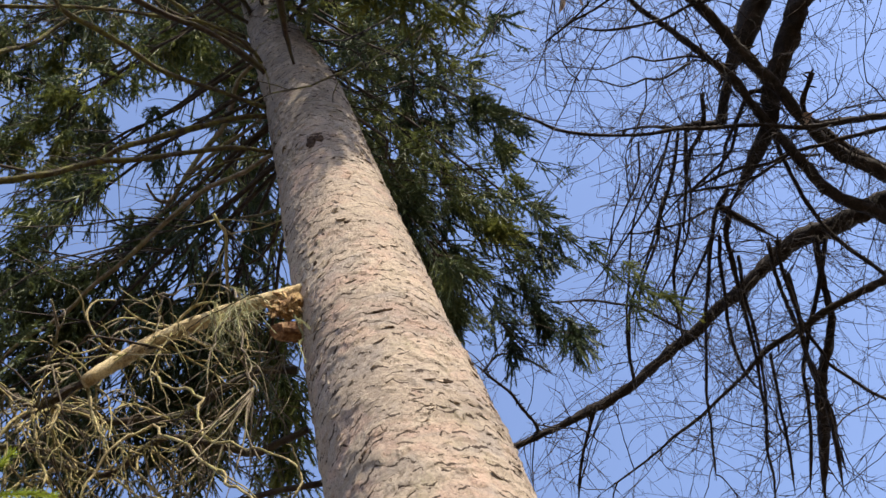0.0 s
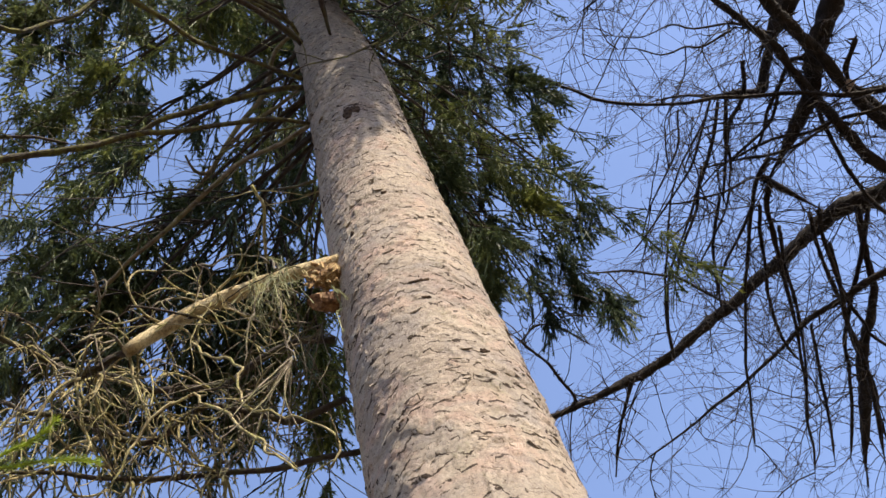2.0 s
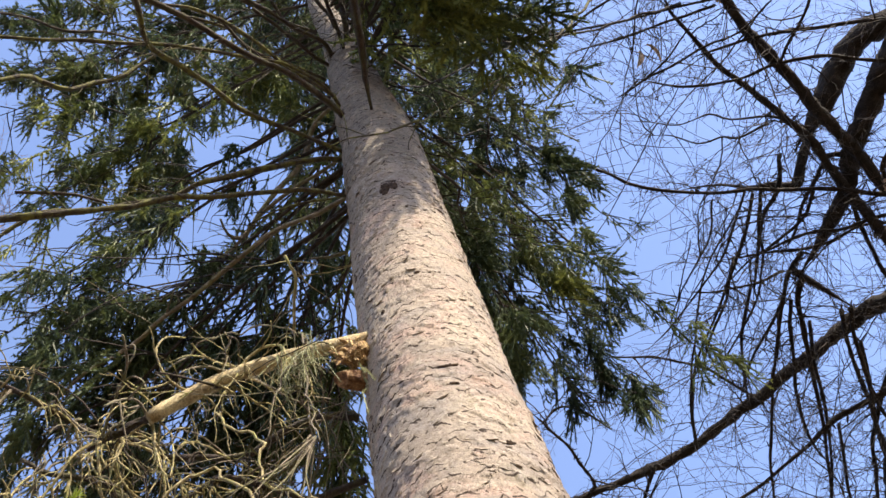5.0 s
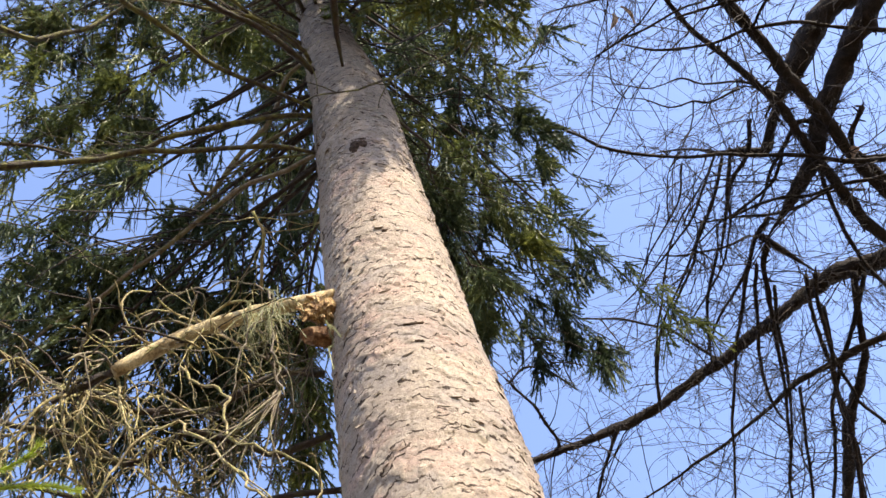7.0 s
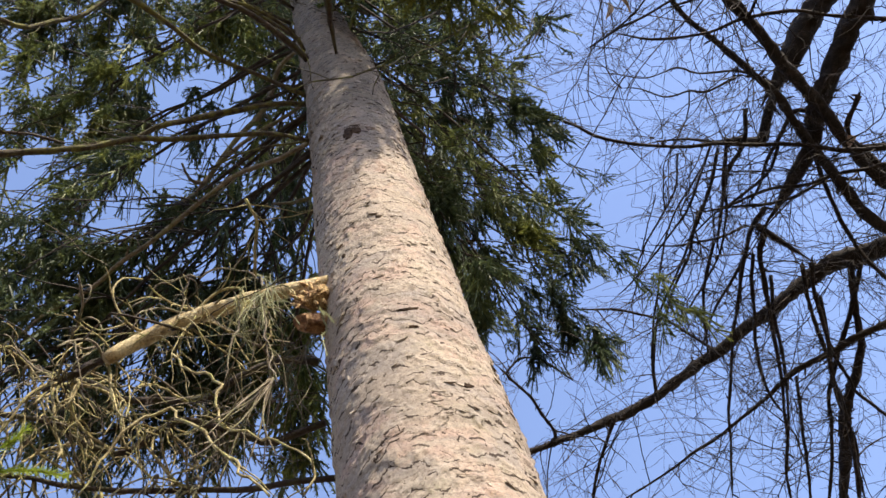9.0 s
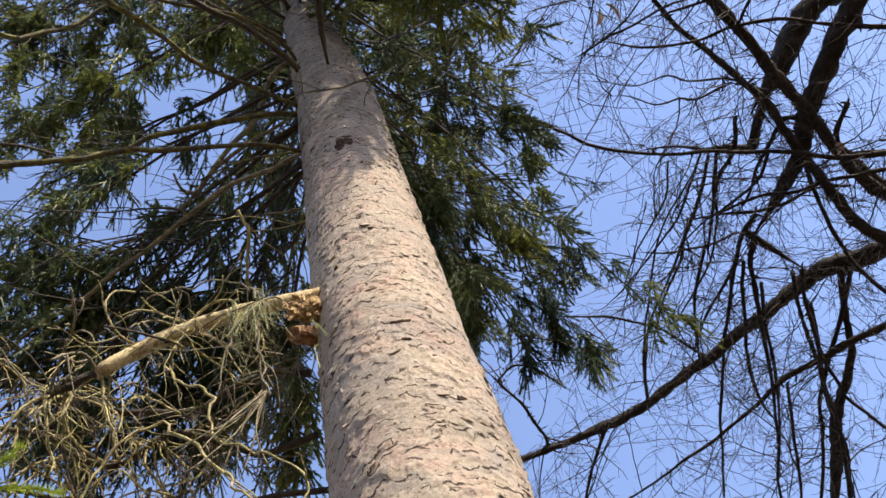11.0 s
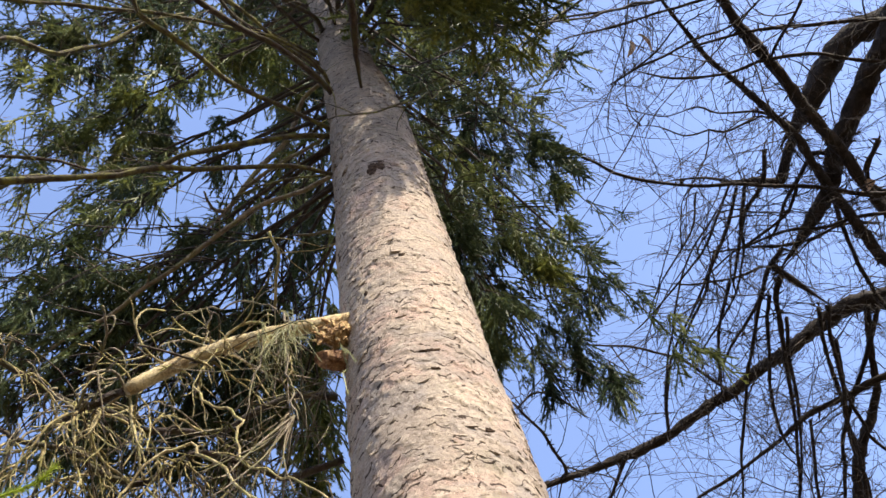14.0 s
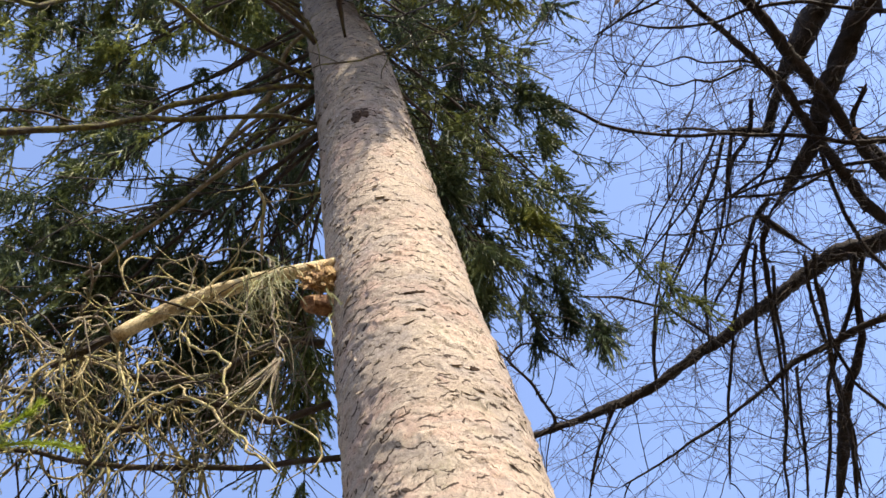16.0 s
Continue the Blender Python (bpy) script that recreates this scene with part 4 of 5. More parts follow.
# unseen boughs on the sun side, added to shade the upper trunk
SHADE_TIPS = ((1.25, 0.5, 6.85), (1.1, 0.5, 6.95), (0.95, 0.45, 6.9), (1.35, 0.65, 6.9), (1.3, 0.6, 7.3), (1.5, 0.25, 7.5), (1.0, 0.35, 7.4), (1.9, 0.5, 8.0), (1.7, 0.7, 7.9), (1.2, 0.0, 7.8), (1.4, 0.65, 8.4), (1.0, 0.1, 8.8), (2.0, 0.3, 8.9), (1.5, 0.6, 9.4), (0.8, 0.3, 8.2), (1.9, 0.8, 9.2))
DEAD_ROWS = (
    [(-0.44, 1.75, 4.42, 0.0124), (-0.58, 1.72, 4.45, 0.0125), (-0.81, 1.75, 4.43, 0.0118), (-1.01, 1.69, 4.46, 0.0110), (-1.20, 1.57, 4.51, 0.0093), (-1.37, 1.38, 4.59, 0.0085), (-1.48, 1.28, 4.62, 0.0076)],
    [(-0.44, 1.75, 4.12, 0.0115), (-0.63, 1.78, 4.13, 0.0108), (-0.81, 1.68, 4.22, 0.0102), (-1.03, 1.69, 4.21, 0.0095), (-1.22, 1.57, 4.29, 0.0088), (-1.38, 1.46, 4.34, 0.0072)],
    [(-0.45, 1.82, 3.94, 0.0095), (-0.68, 1.81, 3.98, 0.0089), (-0.95, 1.74, 4.04, 0.0083), (-1.24, 1.63, 4.10, 0.0068), (-1.46, 1.52, 4.14, 0.0052)],
)

KINDS = {"mossy": MOSSY, "lichen": LICHEN, "bare": BARE, "pale": PALE, "dark": LIMB}


def rough_radii(n, r, sides, amount):
    """Uneven ring radii for a knotty branch."""
    return r[:, None] * (1 + amount * rng.normal(0, 1, (n, sides)))


for kind, rows in SPRUCE_BRANCHES:
    g = Geo()
    line = smooth_line(rows, 0.06)
    pts = line[:, :3] + wander(len(line), 0.010, 3)
    g.tube(pts, rough_radii(len(pts), 0.68 * line[:, 3], 8, 0.13), 8)
    # short dead side twigs
    for _ in range(int(5 + 7 * np.linalg.norm(pts[-1] - pts[0]))):
        k = rng.integers(len(pts) // 5, len(pts))
        way = rng.normal(0, 1, 3) + 0.5 * unit(pts[-1] - pts[0])
        ln = rng.uniform(0.08, 0.45)
        tw = drooping(pts[k], way, ln, 0.35, 7, 0.07)
        g.tube(tw, np.linspace(0.0030, 0.0010, 7), 3)
    b = new("branch", g.mesh("branch", KINDS[kind]))
    on_spruce(b)


# needle-bearing branchlets, hanging down from z = 0
def needles(geo, line, per_metre, length, width, spread=0.95):
    d = np.diff(line, axis=0)
    seg = np.linalg.norm(d, axis=1)
    n = int(seg.sum() * per_metre)
    cum = np.concatenate([[0], np.cumsum(seg)])
    s = rng.random(n) * cum[-1]
    p = np.stack([np.interp(s, cum, line[:, k]) for k in range(3)], 1)
    tan = d[np.clip(np.searchsorted(cum, s) - 1, 0, len(d) - 1)]
    tan = tan / (np.linalg.norm(tan, axis=1)[:, None] + 1e-9)
    o = np.cross(tan, rng.normal(0, 1, (n, 3)))
    o /= np.linalg.norm(o, axis=1)[:, None] + 1e-9
    way = o * spread + tan * 0.75
    way /= np.linalg.norm(way, axis=1)[:, None]
    side = np.cross(way, tan)
    side /= np.linalg.norm(side, axis=1)[:, None] + 1e-9
    ln = length * rng.uniform(0.7, 1.15, n)[:, None]
    v = np.stack([p - side * width / 2, p + side * width / 2, p + way * ln], 1).reshape(-1, 3)
    geo.add(v, np.arange(3 * n).reshape(-1, 3))


def finger(geo, line, per_metre, needle, width, core):
    """One shoot: a slim leafy core and the needles that stand round it."""
    n = len(line)
    if core:
        geo.tube(line, core * np.linspace(1.0, 0.75, n), 3, False)
    needles(geo, line, per_metre, needle, width)


def branchlet(length, shoots, per_metre, needle=0.0215, width=0.0056, core=0.0055, part_length=(0.22, 0.42)):
    """One hanging branchlet: a limp stem and short side shoots in a loose plane, all with needles."""
    geo = Geo()
    stem = np.stack([np.zeros(4), np.zeros(4), -np.linspace(0, length, 4)], 1) + wander(4, 0.05 * length, 2) * np.linspace(0, 1, 4)[:, None]
    finger(geo, stem, per_metre, needle, width, core)
    plane = rng.uniform(0, np.pi)
    for k in range(shoots):
        at = (k + rng.random()) / shoots * 0.62
        p = np.array([np.interp(at, np.linspace(0, 1, 4), stem[:, c]) for c in range(3)])
        a = plane + (k % 2) * np.pi + rng.normal(0, 0.45)
        ln = length * rng.uniform(*part_length) * (1.2 - 0.8 * at)
        line = drooping(p, np.array([math.cos(a), math.sin(a), -0.9]), ln, 0.7, 3, 0.04)
        finger(geo, line, per_metre, needle, width, core * 0.9)
    return np.concatenate(geo.v), np.concatenate(geo.f)


LETS = [branchlet(rng.uniform(0.17, 0.36), int(rng.integers(3, 6)), 265) for _ in range(24)]


def place_let(geo, let, at, size, turn, lean):
    """A branchlet at a place, turned about the vertical and leaning along lean."""
    v, f = let
    c, s = math.cos(turn), math.sin(turn)
    w = np.stack([v[:, 0] * c - v[:, 1] * s, v[:, 0] * s + v[:, 1] * c, v[:, 2]], 1) * size
    w[:, :2] += -w[:, 2:] * np.asarray(lean)[None]
    geo.add(w + at, f)


def bough(tip, rise, count, big=1.0, material=None, back=0.16, comb=False, root=None):
    """A drooping bough from the stem to its tip, with side branches and a curtain of branchlets."""
    tip = np.asarray(tip, float)
    base = axis_at(tip[2] + rise) if root is None else root
    flat = tip[:2] - base[:2]
    reach = np.linalg.norm(flat)
    if root is not None:
        rise = abs(base[2] - tip[2])
    out = np.array([*(flat / reach), 0.0])
    side = np.array([-out[1], out[0], 0.0])
    s = np.linspace(0, 1, 16)[:, None]
    pts = base + (tip - base) * s + np.array([0, 0, 1.0]) * (0.28 * rise * np.sin(np.pi * s) * (1 - 0.4 * s)) + wander(16, 0.03, 3) * s
    wood, green = Geo(), Geo()
    wood.tube(pts, np.linspace(0.009 + 0.002 * reach if root is None else 0.006, 0.003, 16), 5)
    lines = [(pts, back)]
    for k in range(0 if comb else int(8 + 4 * reach)):
        at = rng.uniform(back * 0.8, 0.97)
        p = np.array([np.interp(at, s[:, 0], pts[:, c]) for c in range(3)])
        way = out * rng.uniform(0.3, 1.0) + side * rng.choice([-1, 1]) * rng.uniform(0.5, 1.0)
        ln = rng.uniform(0.25, 0.6) * (1.15 - 0.7 * at) * min(reach, 2.4)
        line = drooping(p, way, ln, 0.45, 9, 0.05)
        wood.tube(line, np.linspace(0.0055, 0.0018, 9), 3, False)
        lines.append((line, 0.1))
    for k in range(int(9 * reach) if comb else 0):
        at = rng.uniform(max(0.3, back), 0.98)
        p = np.array([np.interp(at, s[:, 0], pts[:, c]) for c in range(3)])
        line = drooping(p, out * 0.6 + side * rng.choice([-1, 1]) * rng.uniform(0.3, 0.9), rng.uniform(0.1, 0.32) * (1.2 - 0.6 * at), 0.6, 6, 0.04)
        wood.tube(line, np.linspace(0.004, 0.0016, 6), 3, False)
        lines.append((line, 0.05))
    w = np.array([np.linalg.norm(l[-1] - l[0]) * (1 - b) for l, b in lines])
    w /= w.sum()
    for k in range(count):
        # the branchlets crowd in tufts, with gaps between
        if k % 5 == 0:
            line, b = lines[rng.choice(len(lines), p=w)]
            tuft = b + (1 - b) * rng.random() ** 0.6
        at = min(1.0, max(0.0, tuft + 0.055 * (k % 5 - 2) + rng.normal(0, 0.015)))
        x = at * (len(line) - 1)
        i = min(int(x), len(line) - 2)
        p = line[i] + (line[i + 1] - line[i]) * (x - i)
        ahead = unit(line[-1] - line[0])[:2]
        lean = ahead * rng.uniform(0.0, 0.25) + rng.normal(0, 0.20, 2)
        place_let(green, LETS[rng.integers(len(LETS))], p + rng.normal(0, 0.012, 3) * big, big * rng.uniform(0.6, 1.2) * (1.3 - 0.65 * at), rng.uniform(0, 6.28), lean)
    b = on_spruce(new("bough", wood.mesh("bough", BOUGH)))
    n = new("needles", green.mesh("needles", material or NEEDLE, False))
    n.parent = b
    tagged(n, "dark green drooping spruce needles", kind="stuff")
    return pts


for tips, rise, count, back, mains in ((RIGHT_TIPS, 0.8, 62, 0.16, 2), (LEFT_TIPS, 0.8, 44, 0.25, 4), (LOW_TIPS, 0.7, 36, 0.25, 4),
                                       (UPPER_TIPS, 0.7, 50, 0.2, 3), (CORE_TIPS, 0.6, 46, 0.12, 2), (SHADE_TIPS, 0.8, 32, 0.16, 1)):
    grown = []
    # the main boughs leave the stem; the others fork off the nearest main one
    for n, tip in sorted(enumerate(tips), key=lambda e: (e[0] % mains > 0, e[0])):
        far_off = math.dist(tip, (0.0, 0.0, 1.6))
        # boughs that take the needle colour with sunlight painted in
        sunlit = math.sin(tip[0] * 2.3 + tip[2] * 1.7) > (-0.3 if tips is LOW_TIPS else 0.0 if tips is LEFT_TIPS else 0.45)
        root = None
        if n % mains:
            main = min(grown, key=lambda p: np.linalg.norm(p[-1] - np.asarray(tip)))
            root = main[int(rng.integers(6, 10))]
        comb = tips is not SHADE_TIPS and n % 3 != 2
        size = 1.75 if tips is SHADE_TIPS else min(1.7, max(0.85, far_off / 6.8)) * (1.15 if tips is LOW_TIPS else 1.0)
        # the two longest boughs over the open sky are the fullest towards their ends
        long_comb = tips is RIGHT_TIPS and n < 2
        line = bough(tip, rise * rng.uniform(0.7, 1.3), count * 3 // 2 if long_comb else count, size, NEEDLE_LIGHT if sunlit else NEEDLE, 0.5 if long_comb else back, comb, root)
        if root is None:
            grown.append(line)

# the crown goes on above, in a spiral of ever shorter boughs
for k in range(24):
    z = 12.0 + 9.0 * k / 24
    turn = 2.4 * k + 0.6
    reach = 2.3 - 1.9 * k / 24
    line = bough((AXIS[0] + reach * math.cos(turn), AXIS[1] + reach * math.sin(turn), z), 0.25 * reach, 9, 1.9, back=0.1, comb=True)

# the broken dead branch with its torn root
g = Geo()
line = smooth_line(BROKEN_BRANCH, 0.02)
pts = line[:, :3] + wander(len(line), 0.002, 5)
g.tube(pts, rough_radii(len(pts), line[:, 3], 14, 0.05), 14)
broken = on_spruce(new("broken_branch", g.mesh("broken_branch", BROKEN)))
tagged(broken, "broken pale dead branch hung with lichen twigs")
g = Geo()
line = smooth_line(BROKEN_END, 0.02)
g.tube(line[:, :3] + wander(len(line), 0.004, 3), rough_radii(len(line), line[:, 3], 9, 0.10), 9)
end = new("broken_end", g.mesh("broken_end", BARE, False))
end.parent = broken
tagged(end, "dark brown splintered end of the branch")
g = Geo()
root = np.array([-0.365, 1.475, 4.325])
a = np.linspace(0, np.pi, 9)
lump = np.stack([root + np.array([0.05, 0.05, 0.05]) * (1 - t) + np.array([-0.015, -0.01, -0.06]) * t for t in np.linspace(0, 1, 9)])
g.tube(lump, rough_radii(9, 0.012 + 0.030 * np.sin(a), 11, 0.22), 11)
torn = new("torn_wood", g.mesh("torn_wood", TORN, False))
torn.parent = broken
tagged(torn, "splintered orange-brown torn wood")
for _ in range(46):
    g = Geo()
    p = root + np.array([0.0, -0.01, -0.02]) + rng.normal(0, 1, 3) * (0.018, 0.014, 0.026)
    way = unit(np.array([-0.2, -0.3, -1.0]) + rng.normal(0, 0.45, 3))
    ln = rng.uniform(0.015, 0.045)
    g.tube(np.stack([p, p + way * ln * 0.6, p + way * ln]), np.array([0.008, 0.006, 0.001]) * rng.uniform(0.5, 1.3), 5)
    sp = new("splinter", g.mesh("splinter", TORN, False))
    sp.parent = torn
g = Geo()
cut = np.array([-0.395, 1.50, 4.225])
cl = np.stack([cut + np.array([0.10, 0.07, 0.03]), cut + np.array([0.05, 0.03, 0.01]), cut, cut + np.array([-0.008, -0.012, -0.012])])
g.tube(cl, rough_radii(4, np.array([0.040, 0.033, 0.029, 0.024]), 12, 0.12), 12)
stub = on_spruce(new("branch_stub", g.mesh("branch_stub", STUBWOOD, False)))
tagged(stub, "short snapped stub of brown wood")


def curly(start, way, length, n=16, curl=0.16, gravity=0.10, jitter=0.10):
    """A crooked line that keeps turning about one axis, is drawn down and wavers."""
    d, p, out = unit(np.asarray(way, float)), np.asarray(start, float), []
    about = unit(rng.normal(0, 1, 3))
    turn = curl * rng.normal(0, 1)
    for _ in range(n):
        out.append(p)
        d = unit(d + turn * np.cross(about, d) + np.array([0, 0, -gravity]) + rng.normal(0, jitter, 3))
        p = p + d * length / (n - 1)
    return np.array(out)


def hanging_twig(geo, start, way, length, radius, forks=2):
    """A limp dead twig: out in an arc, then down, crusted with lichen."""
    n = 16
    line = curly(start, way, length, n, gravity=rng.uniform(0.06, 0.22))
    geo.tube(line, rough_radii(n, np.linspace(radius, radius * 0.55, n), 5, 0.14), 5)
    for _ in range(forks):
        k = rng.integers(3, n - 1)
        w = unit(line[k] - line[k - 2]) + rng.normal(0, 0.55, 3)
        sub = curly(line[k], w, length * rng.uniform(0.2, 0.5), 9, 0.2, 0.15, 0.16)
        geo.tube(sub, np.linspace(radius * 0.7, radius * 0.35, 9), 3)


def dress(branch, pts, knots, first, size=1.0):
    """Fans of dead twigs from knots along a branch."""
    for k in range(knots):
        p = pts[int((len(pts) - 1) * (first + (1 - first) * (k + rng.random()) / knots))]
        for _ in range(int(rng.integers(4, 8))):
            g = Geo()
            way = np.array([rng.normal(-0.15, 0.6), rng.normal(0, 0.5), rng.uniform(-0.9, 0.75)])
            hanging_twig(g, p + rng.normal(0, 0.010, 3), way, size * rng.uniform(0.16, 0.46), rng.uniform(0.0018, 0.0028) + 0.0034 * rng.random() ** 2, int(rng.integers(2, 5)))
            tw = new("dead_twig", g.mesh("dead_twig", (LICHEN, LICHEN, LICHEN, LICHEN, PALE, PALE, BARE)[rng.integers(7)]))
            tw.parent = branch


# a fan of stout twigs springs from the knot, others from the far end
dress(broken, pts[int(0.58 * len(pts)):int(0.66 * len(pts))], 3, 0.0)
dress(broken, line[:, :3], 5, 0.0)
dress(broken, pts[int(0.25 * len(pts)):], 3, 0.0, 0.6)
for kind, rows in LONE_TWIGS:
    g = Geo()
    q = smooth_line(rows, 0.02)
    g.tube(q[:, :3] + wander(len(q), 0.006, 2), rough_radii(len(q), 0.62 * q[:, 3], 7, 0.16), 7)
    for _ in range(5):
        k = rng.integers(len(q) // 6, len(q))
        g.tube(curly(q[k, :3], unit(rng.normal(0, 1, 3)) + (0, 0, -0.4), rng.uniform(0.05, 0.18), 8), np.linspace(0.0022, 0.001, 8), 4)
    tw = new("dead_twig", g.mesh("dead_twig", LICHEN if kind == "lichen" else PALE))
    tw.parent = broken
# a pale bunch of twigs hangs from the end of one of them
g = Geo()
for _ in range(9):
    g.tube(curly((-0.455, 1.40, 3.83), (rng.normal(-0.35, 0.25), rng.normal(0.1, 0.2), -1.0), rng.uniform(0.2, 0.42), 14, 0.05, 0.05, 0.05), np.linspace(0.0034, 0.0014, 14), 4)
tw = new("dead_twig", g.mesh("dead_twig", PALE))
tw.parent = broken

# more dead branches deeper in, dressed in hanging lichen twigs
for rows in DEAD_ROWS:
    g = Geo()
    line = smooth_line(rows, 0.04)
    q = line[:, :3] + wander(len(line), 0.008, 3)
    g.tube(q, rough_radii(len(q), line[:, 3], 7, 0.06), 7)
    dead = on_spruce(new("dead_branch", g.mesh("dead_branch", BARE)))
    tagged(dead, "dead branch hung with ochre lichen twigs")
    dress(dead, q, 8, 0.3, 0.85)

# grey-green sprays by the broken root
NEAR = [branchlet(rng.uniform(0.14, 0.30), int(rng.integers(6, 10)), 380, 0.0075, 0.0013, 0.0012, (0.25, 0.5)) for _ in range(6)]
g = Geo()
for _ in range(10):
    p = np.array([-0.47, 1.42, 4.33]) + rng.normal(0, 1, 3) * (0.060, 0.025, 0.035)
    place_let(g, NEAR[rng.integers(6)], p, rng.uniform(0.6, 1.25), rng.uniform(0, 6.28), rng.normal(0, 0.12, 2))
sp = new("needle_spray", g.mesh("needle_spray", NEEDLE_GREY, False))
sp.parent = broken
tagged(sp, "hanging grey-green needle spray", kind="stuff")

# ---- the bare broadleaf tree ----
broadleaf = thing("bare_tree", (5.5, 4.7, 0.0), "leafless dark-limbed tree with hanging fine twigs against the sky", "tree")
bare_inverse = Matrix.Translation(broadleaf.location).inverted()


def on_bare(ob):
    ob.parent = broadleaf
    ob.matrix_parent_inverse = bare_inverse
    return ob


g = Geo()
line = smooth_line([(5.5, 4.7, -0.1, 0.36), (5.5, 4.7, 0.5, 0.27), (5.45, 4.65, 3.0, 0.22), (5.3, 4.6, 6.0, 0.19), (4.95, 4.5, 8.0, 0.16), (4.75, 4.4, 9.3, 0.13)], 0.1)
g.tube(line[:, :3], rough_radii(len(line), line[:, 3], 20, 0.03), 20)
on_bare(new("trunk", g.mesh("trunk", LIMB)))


def bare_twigs(geo, p, way, length, radius, kids, depth=0):
    """A crooked twig that forks and forks again, its joints slightly angled."""
    n = 11 if depth == 0 else 6
    line = curly(p, way, length, n, 0.05, rng.uniform(-0.02, 0.08), 0.13)
    geo.tube(line, np.linspace(radius, max(radius * 0.4, 0.0014), n), 3, False)
    for _ in range(kids):
        k = rng.integers(1, n)
        w = unit(line[k] - line[k - 1]) * 0.8 + rng.normal(0, 0.6, 3)
        bare_twigs(geo, line[k], w, length * rng.uniform(0.18, 0.45), max(radius * 0.55, 0.0018), int(rng.integers(1, 4)) if depth == 0 else 0, depth + 1)


# each limb springs from the nearest stouter one
stems = [smooth_line(rows, 0.07) for rows in BARE_LIMBS]
for at_limb, rows in enumerate(BARE_LIMBS):
    rows = np.array(rows)
    if rows[0, 3] < rows[-1, 3]:
        rows = rows[::-1]
    others = np.concatenate([s[s[:, 3] > 0.8 * rows[0, 3]] for k, s in enumerate(stems) if k != at_limb])
    gaps = np.linalg.norm(others[:, :3] - rows[0, :3], axis=1)
    if rows[0, 3] < 0.06 and 0.05 < gaps.min() < 0.22:
        root = others[gaps.argmin(), :3]
        if unit(rows[0, :3] - root) @ unit(rows[1, :3] - rows[0, :3]) > 0.5:
            rows = np.concatenate([[[*root, rows[0, 3]]], rows])
    g = Geo()
    line = smooth_line(rows, 0.05)
    line[:, 3] *= 0.74 + 0.16 * np.clip((line[:, 3] - 0.04) / 0.05, 0, 1)
    pts = line[:, :3] + wander(len(line), 0.012, 5) * np.clip(line[:, 3:] / 0.03, 0.6, 1)
    sides = 10 if rows[:, 3].max() > 0.05 else 6
    # the thin end draws out to a point
    end = line[0, :3] if line[0, 3] < line[-1, 3] else line[-1, :3]
    line[:, 3] *= np.clip(np.linalg.norm(line[:, :3] - end, axis=1) / (14 * max(0.01, min(line[0, 3], line[-1, 3]))), 0.22, 1)
    g.tube(pts, rough_radii(len(pts), line[:, 3], sides, 0.12), sides)
    span = np.linalg.norm(np.diff(pts, axis=0), axis=1).sum()
    for _ in range(int(34 * span)):
        k = rng.integers(0, len(pts))
        w = unit(rng.normal(0, 1, 3)) * (line[k, 3] + 0.01 + 0.07 * rng.random() ** 2)
        g.tube(np.stack([pts[k], pts[k] + w * 0.7, pts[k] + w]), np.array([0.011, 0.008, 0.003]) * min(1, line[k, 3] / 0.025), 4)
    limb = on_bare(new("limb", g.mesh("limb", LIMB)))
    for _ in range(int(3 + (9 if rows[:, 3].max() > 0.035 else 3.2) * span)):
        g = Geo()
        k = rng.integers(0, len(pts))
        way = rng.normal(0, 1, 3) * (0.9, 0.9, 0.6) + (-0.4, -0.2, -0.3)
        bare_twigs(g, pts[k], way, rng.uniform(0.3, 1.5), 0.0028 + 0.0060 * rng.random() ** 2, int(rng.integers(4, 8)))
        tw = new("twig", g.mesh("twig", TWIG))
        tw.parent = limb

# ---- a second leafless tree, mostly out of sight ----
far = thing("bare_tree", (-6.4, 1.8, 0.0), "distant leafless tree with thin reddish twigs", "tree")
far_inverse = Matrix.Translation(far.location).inverted()
g = Geo()
line = smooth_line([(-6.4, 1.8, -0.1, 0.2), (-6.4, 1.8, 3.0, 0.13), (-6.3, 1.9, 7.0, 0.10), (-6.1, 2.1, 10.0, 0.06)], 0.15)
g.tube(line[:, :3], rough_radii(len(line), line[:, 3], 12, 0.03), 12)
ft = new("trunk", g.mesh("trunk", FARTWIG))
ft.parent, ft.matrix_parent_inverse = far, far_inverse
for end, z0 in (((-4.1, 2.9, 11.0), 7.0), ((-4.3, 3.3, 10.0), 6.4), ((-4.2, 3.0, 12.2), 8.2), ((-4.5, 3.6, 9.0), 5.6), ((-4.4, 2.6, 13.2), 9.2)):
    g = Geo()
    start = np.array([-6.3, 1.9, z0])
    s = np.linspace(0, 1, 14)[:, None]
    q = start + (np.array(end) - start) * s + np.array([0, 0, 0.4]) * np.sin(np.pi * s) + wander(14, 0.05, 3) * s
    g.tube(q, np.linspace(0.03, 0.006, 14), 6)
    limb = new("limb", g.mesh("limb", FARTWIG))
    limb.parent, limb.matrix_parent_inverse = far, far_inverse
    for _ in range(26):
        g = Geo()
        bare_twigs(g, q[rng.integers(5, 14)], rng.normal(0, 1, 3) + (0.3, 0.2, 0.2), rng.uniform(0.3, 0.9), 0.0035, 4)
        tw = new("twig", g.mesh("twig", FARTWIG))
        tw.parent = limb

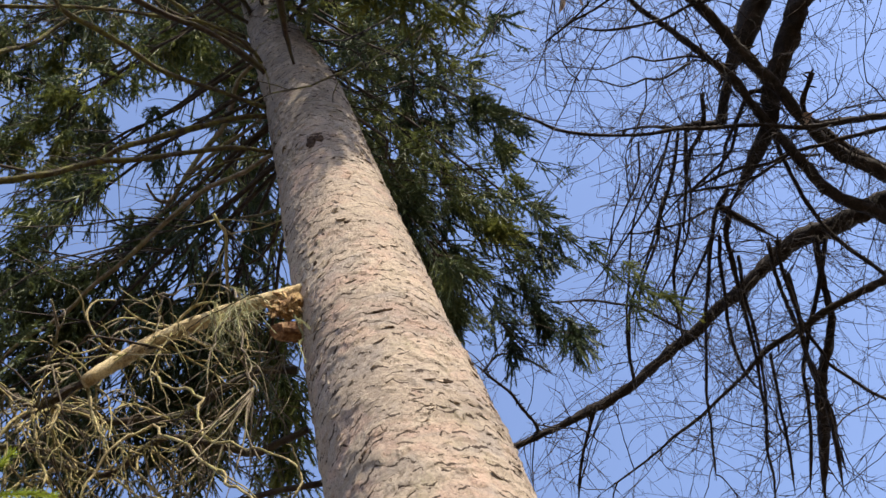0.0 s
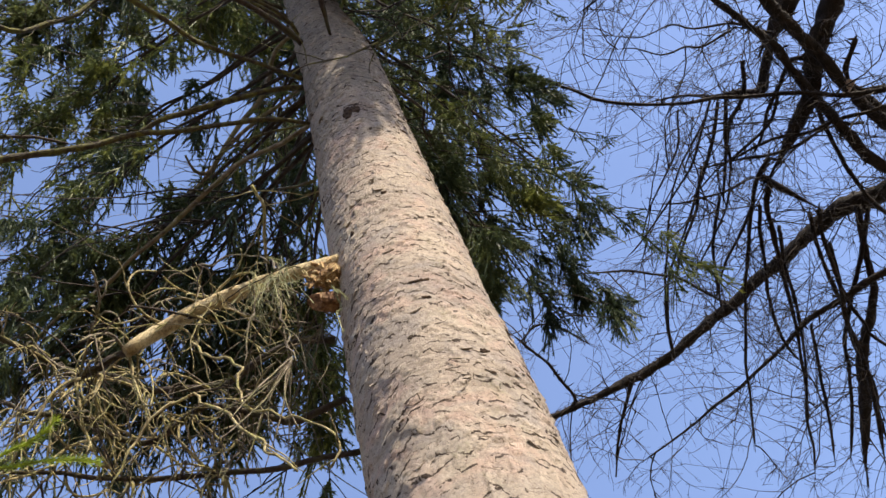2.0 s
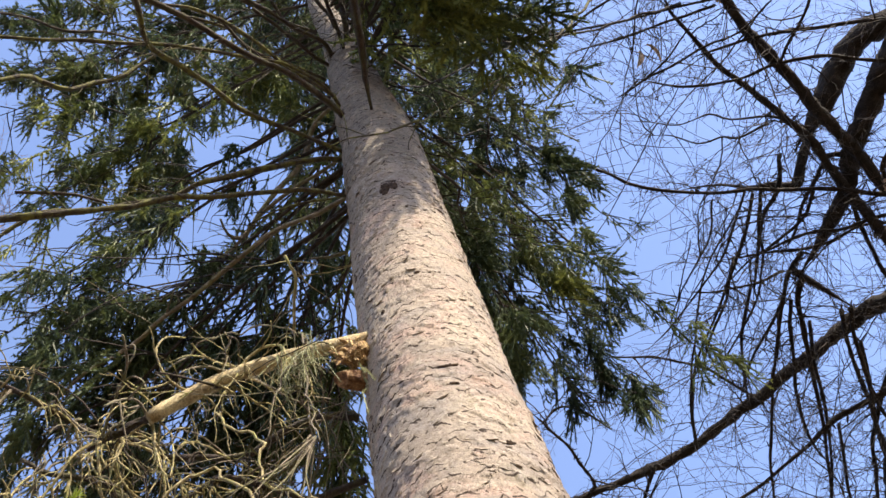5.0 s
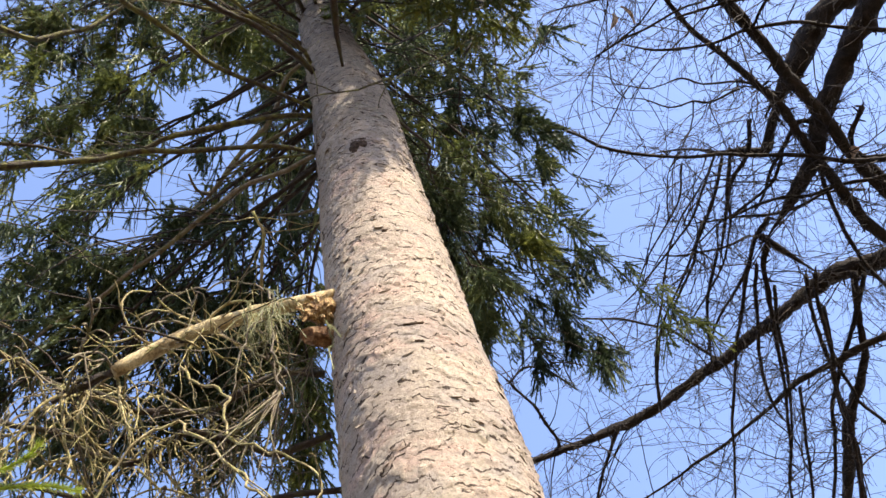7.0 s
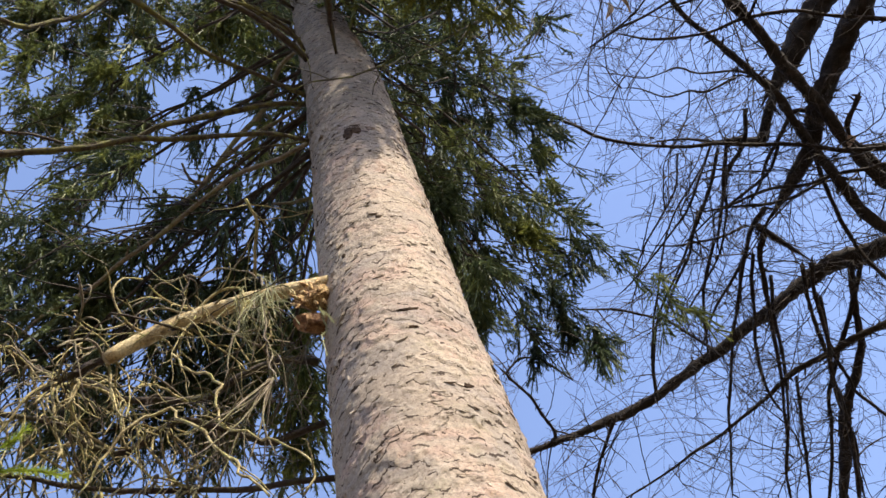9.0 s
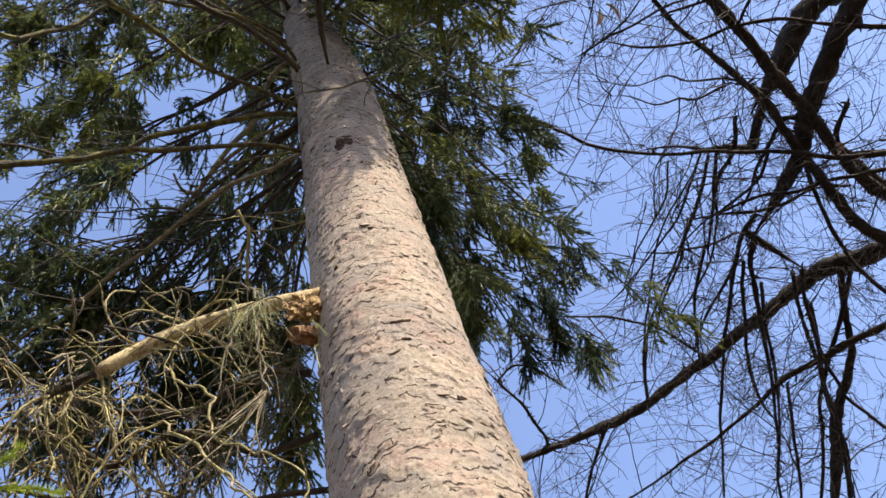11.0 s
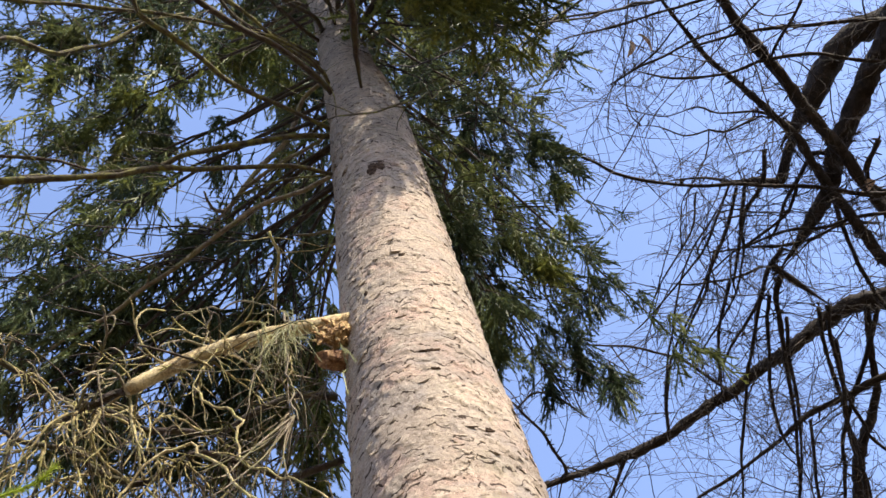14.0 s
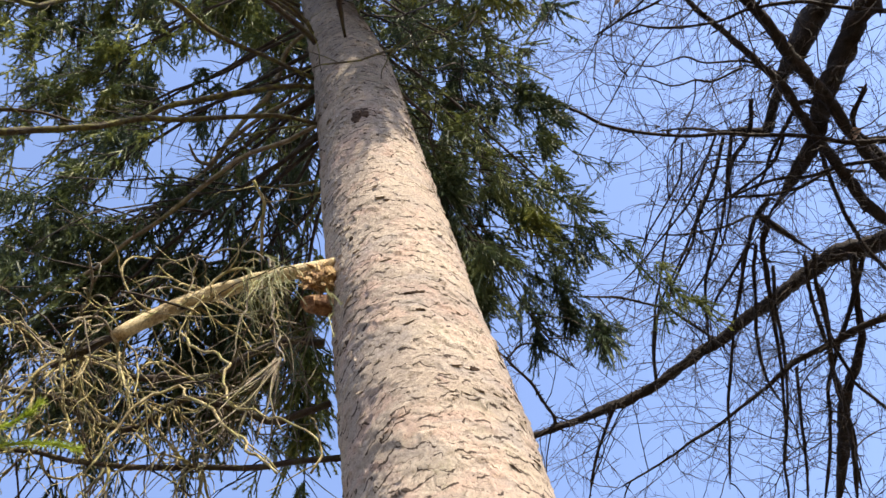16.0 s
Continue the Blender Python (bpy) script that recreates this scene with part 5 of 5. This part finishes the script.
SHOOTS = (((-0.79, 0.87, 3.01), (-0.67, 0.88, 3.06)), ((-0.79, 0.87, 3.00), (-0.65, 0.95, 3.03)))
DRY_LEAVES = ((1.99, 2.65, 9.64), (3.38, 4.19, 8.94), (2.62, 2.51, 9.62), (1.92, 2.68, 9.65))

# ---- a low green sprig of the spruce, near the viewer ----
g = Geo()
line = smooth_line([(-0.30, 1.50, 2.55, 0.016), (-0.60, 1.30, 2.72, 0.012), (-0.90, 1.08, 2.90, 0.008), (*SHOOTS[0][0], 0.004)], 0.03)
g.tube(line[:, :3], line[:, 3], 7)
low = on_spruce(new("low_branch", g.mesh("low_branch", PALE)))
for start, end in SHOOTS:
    g = Geo()
    s = np.linspace(0, 1, 9)[:, None]
    q = np.array(start) + (np.array(end) - np.array(start)) * s + wander(9, 0.006, 3) * s
    g.tube(q, np.linspace(0.003, 0.0015, 9), 5)
    needles(g, q, 2800, 0.019, 0.0020, 0.8)
    sh = new("fresh_shoot", g.mesh("fresh_shoot", NEEDLE_FRESH, False))
    sh.parent = low
    tagged(sh, "fresh yellow-green needle shoot")

# ---- withered leaves still hanging in the bare tree ----
for at in DRY_LEAVES:
    g = Geo()
    u, w = np.meshgrid(np.linspace(-1, 1, 5), np.linspace(0, 1, 7))
    v = np.stack([0.045 * u * np.sin(np.pi * (0.08 + 0.9 * w)), 0.016 * u**2 + 0.02 * np.sin(3 * w), -0.17 * w], -1).reshape(-1, 3) + rng.normal(0, 0.003, (35, 3))
    i, j = np.meshgrid(np.arange(6), np.arange(4), indexing="ij")
    g.add(v, np.stack([i * 5 + j, i * 5 + j + 1, (i + 1) * 5 + j + 1, (i + 1) * 5 + j], -1).reshape(-1, 4))
    ob = on_bare(new("dry_leaf", g.mesh("dry_leaf", LEAF)))
    ob.matrix_basis = Matrix.Translation(at) @ Euler((rng.uniform(-0.5, 0.5), rng.uniform(0.5, 1.2), rng.uniform(0, 6))).to_matrix().to_4x4()
    tagged(ob, "withered pale orange leaf")
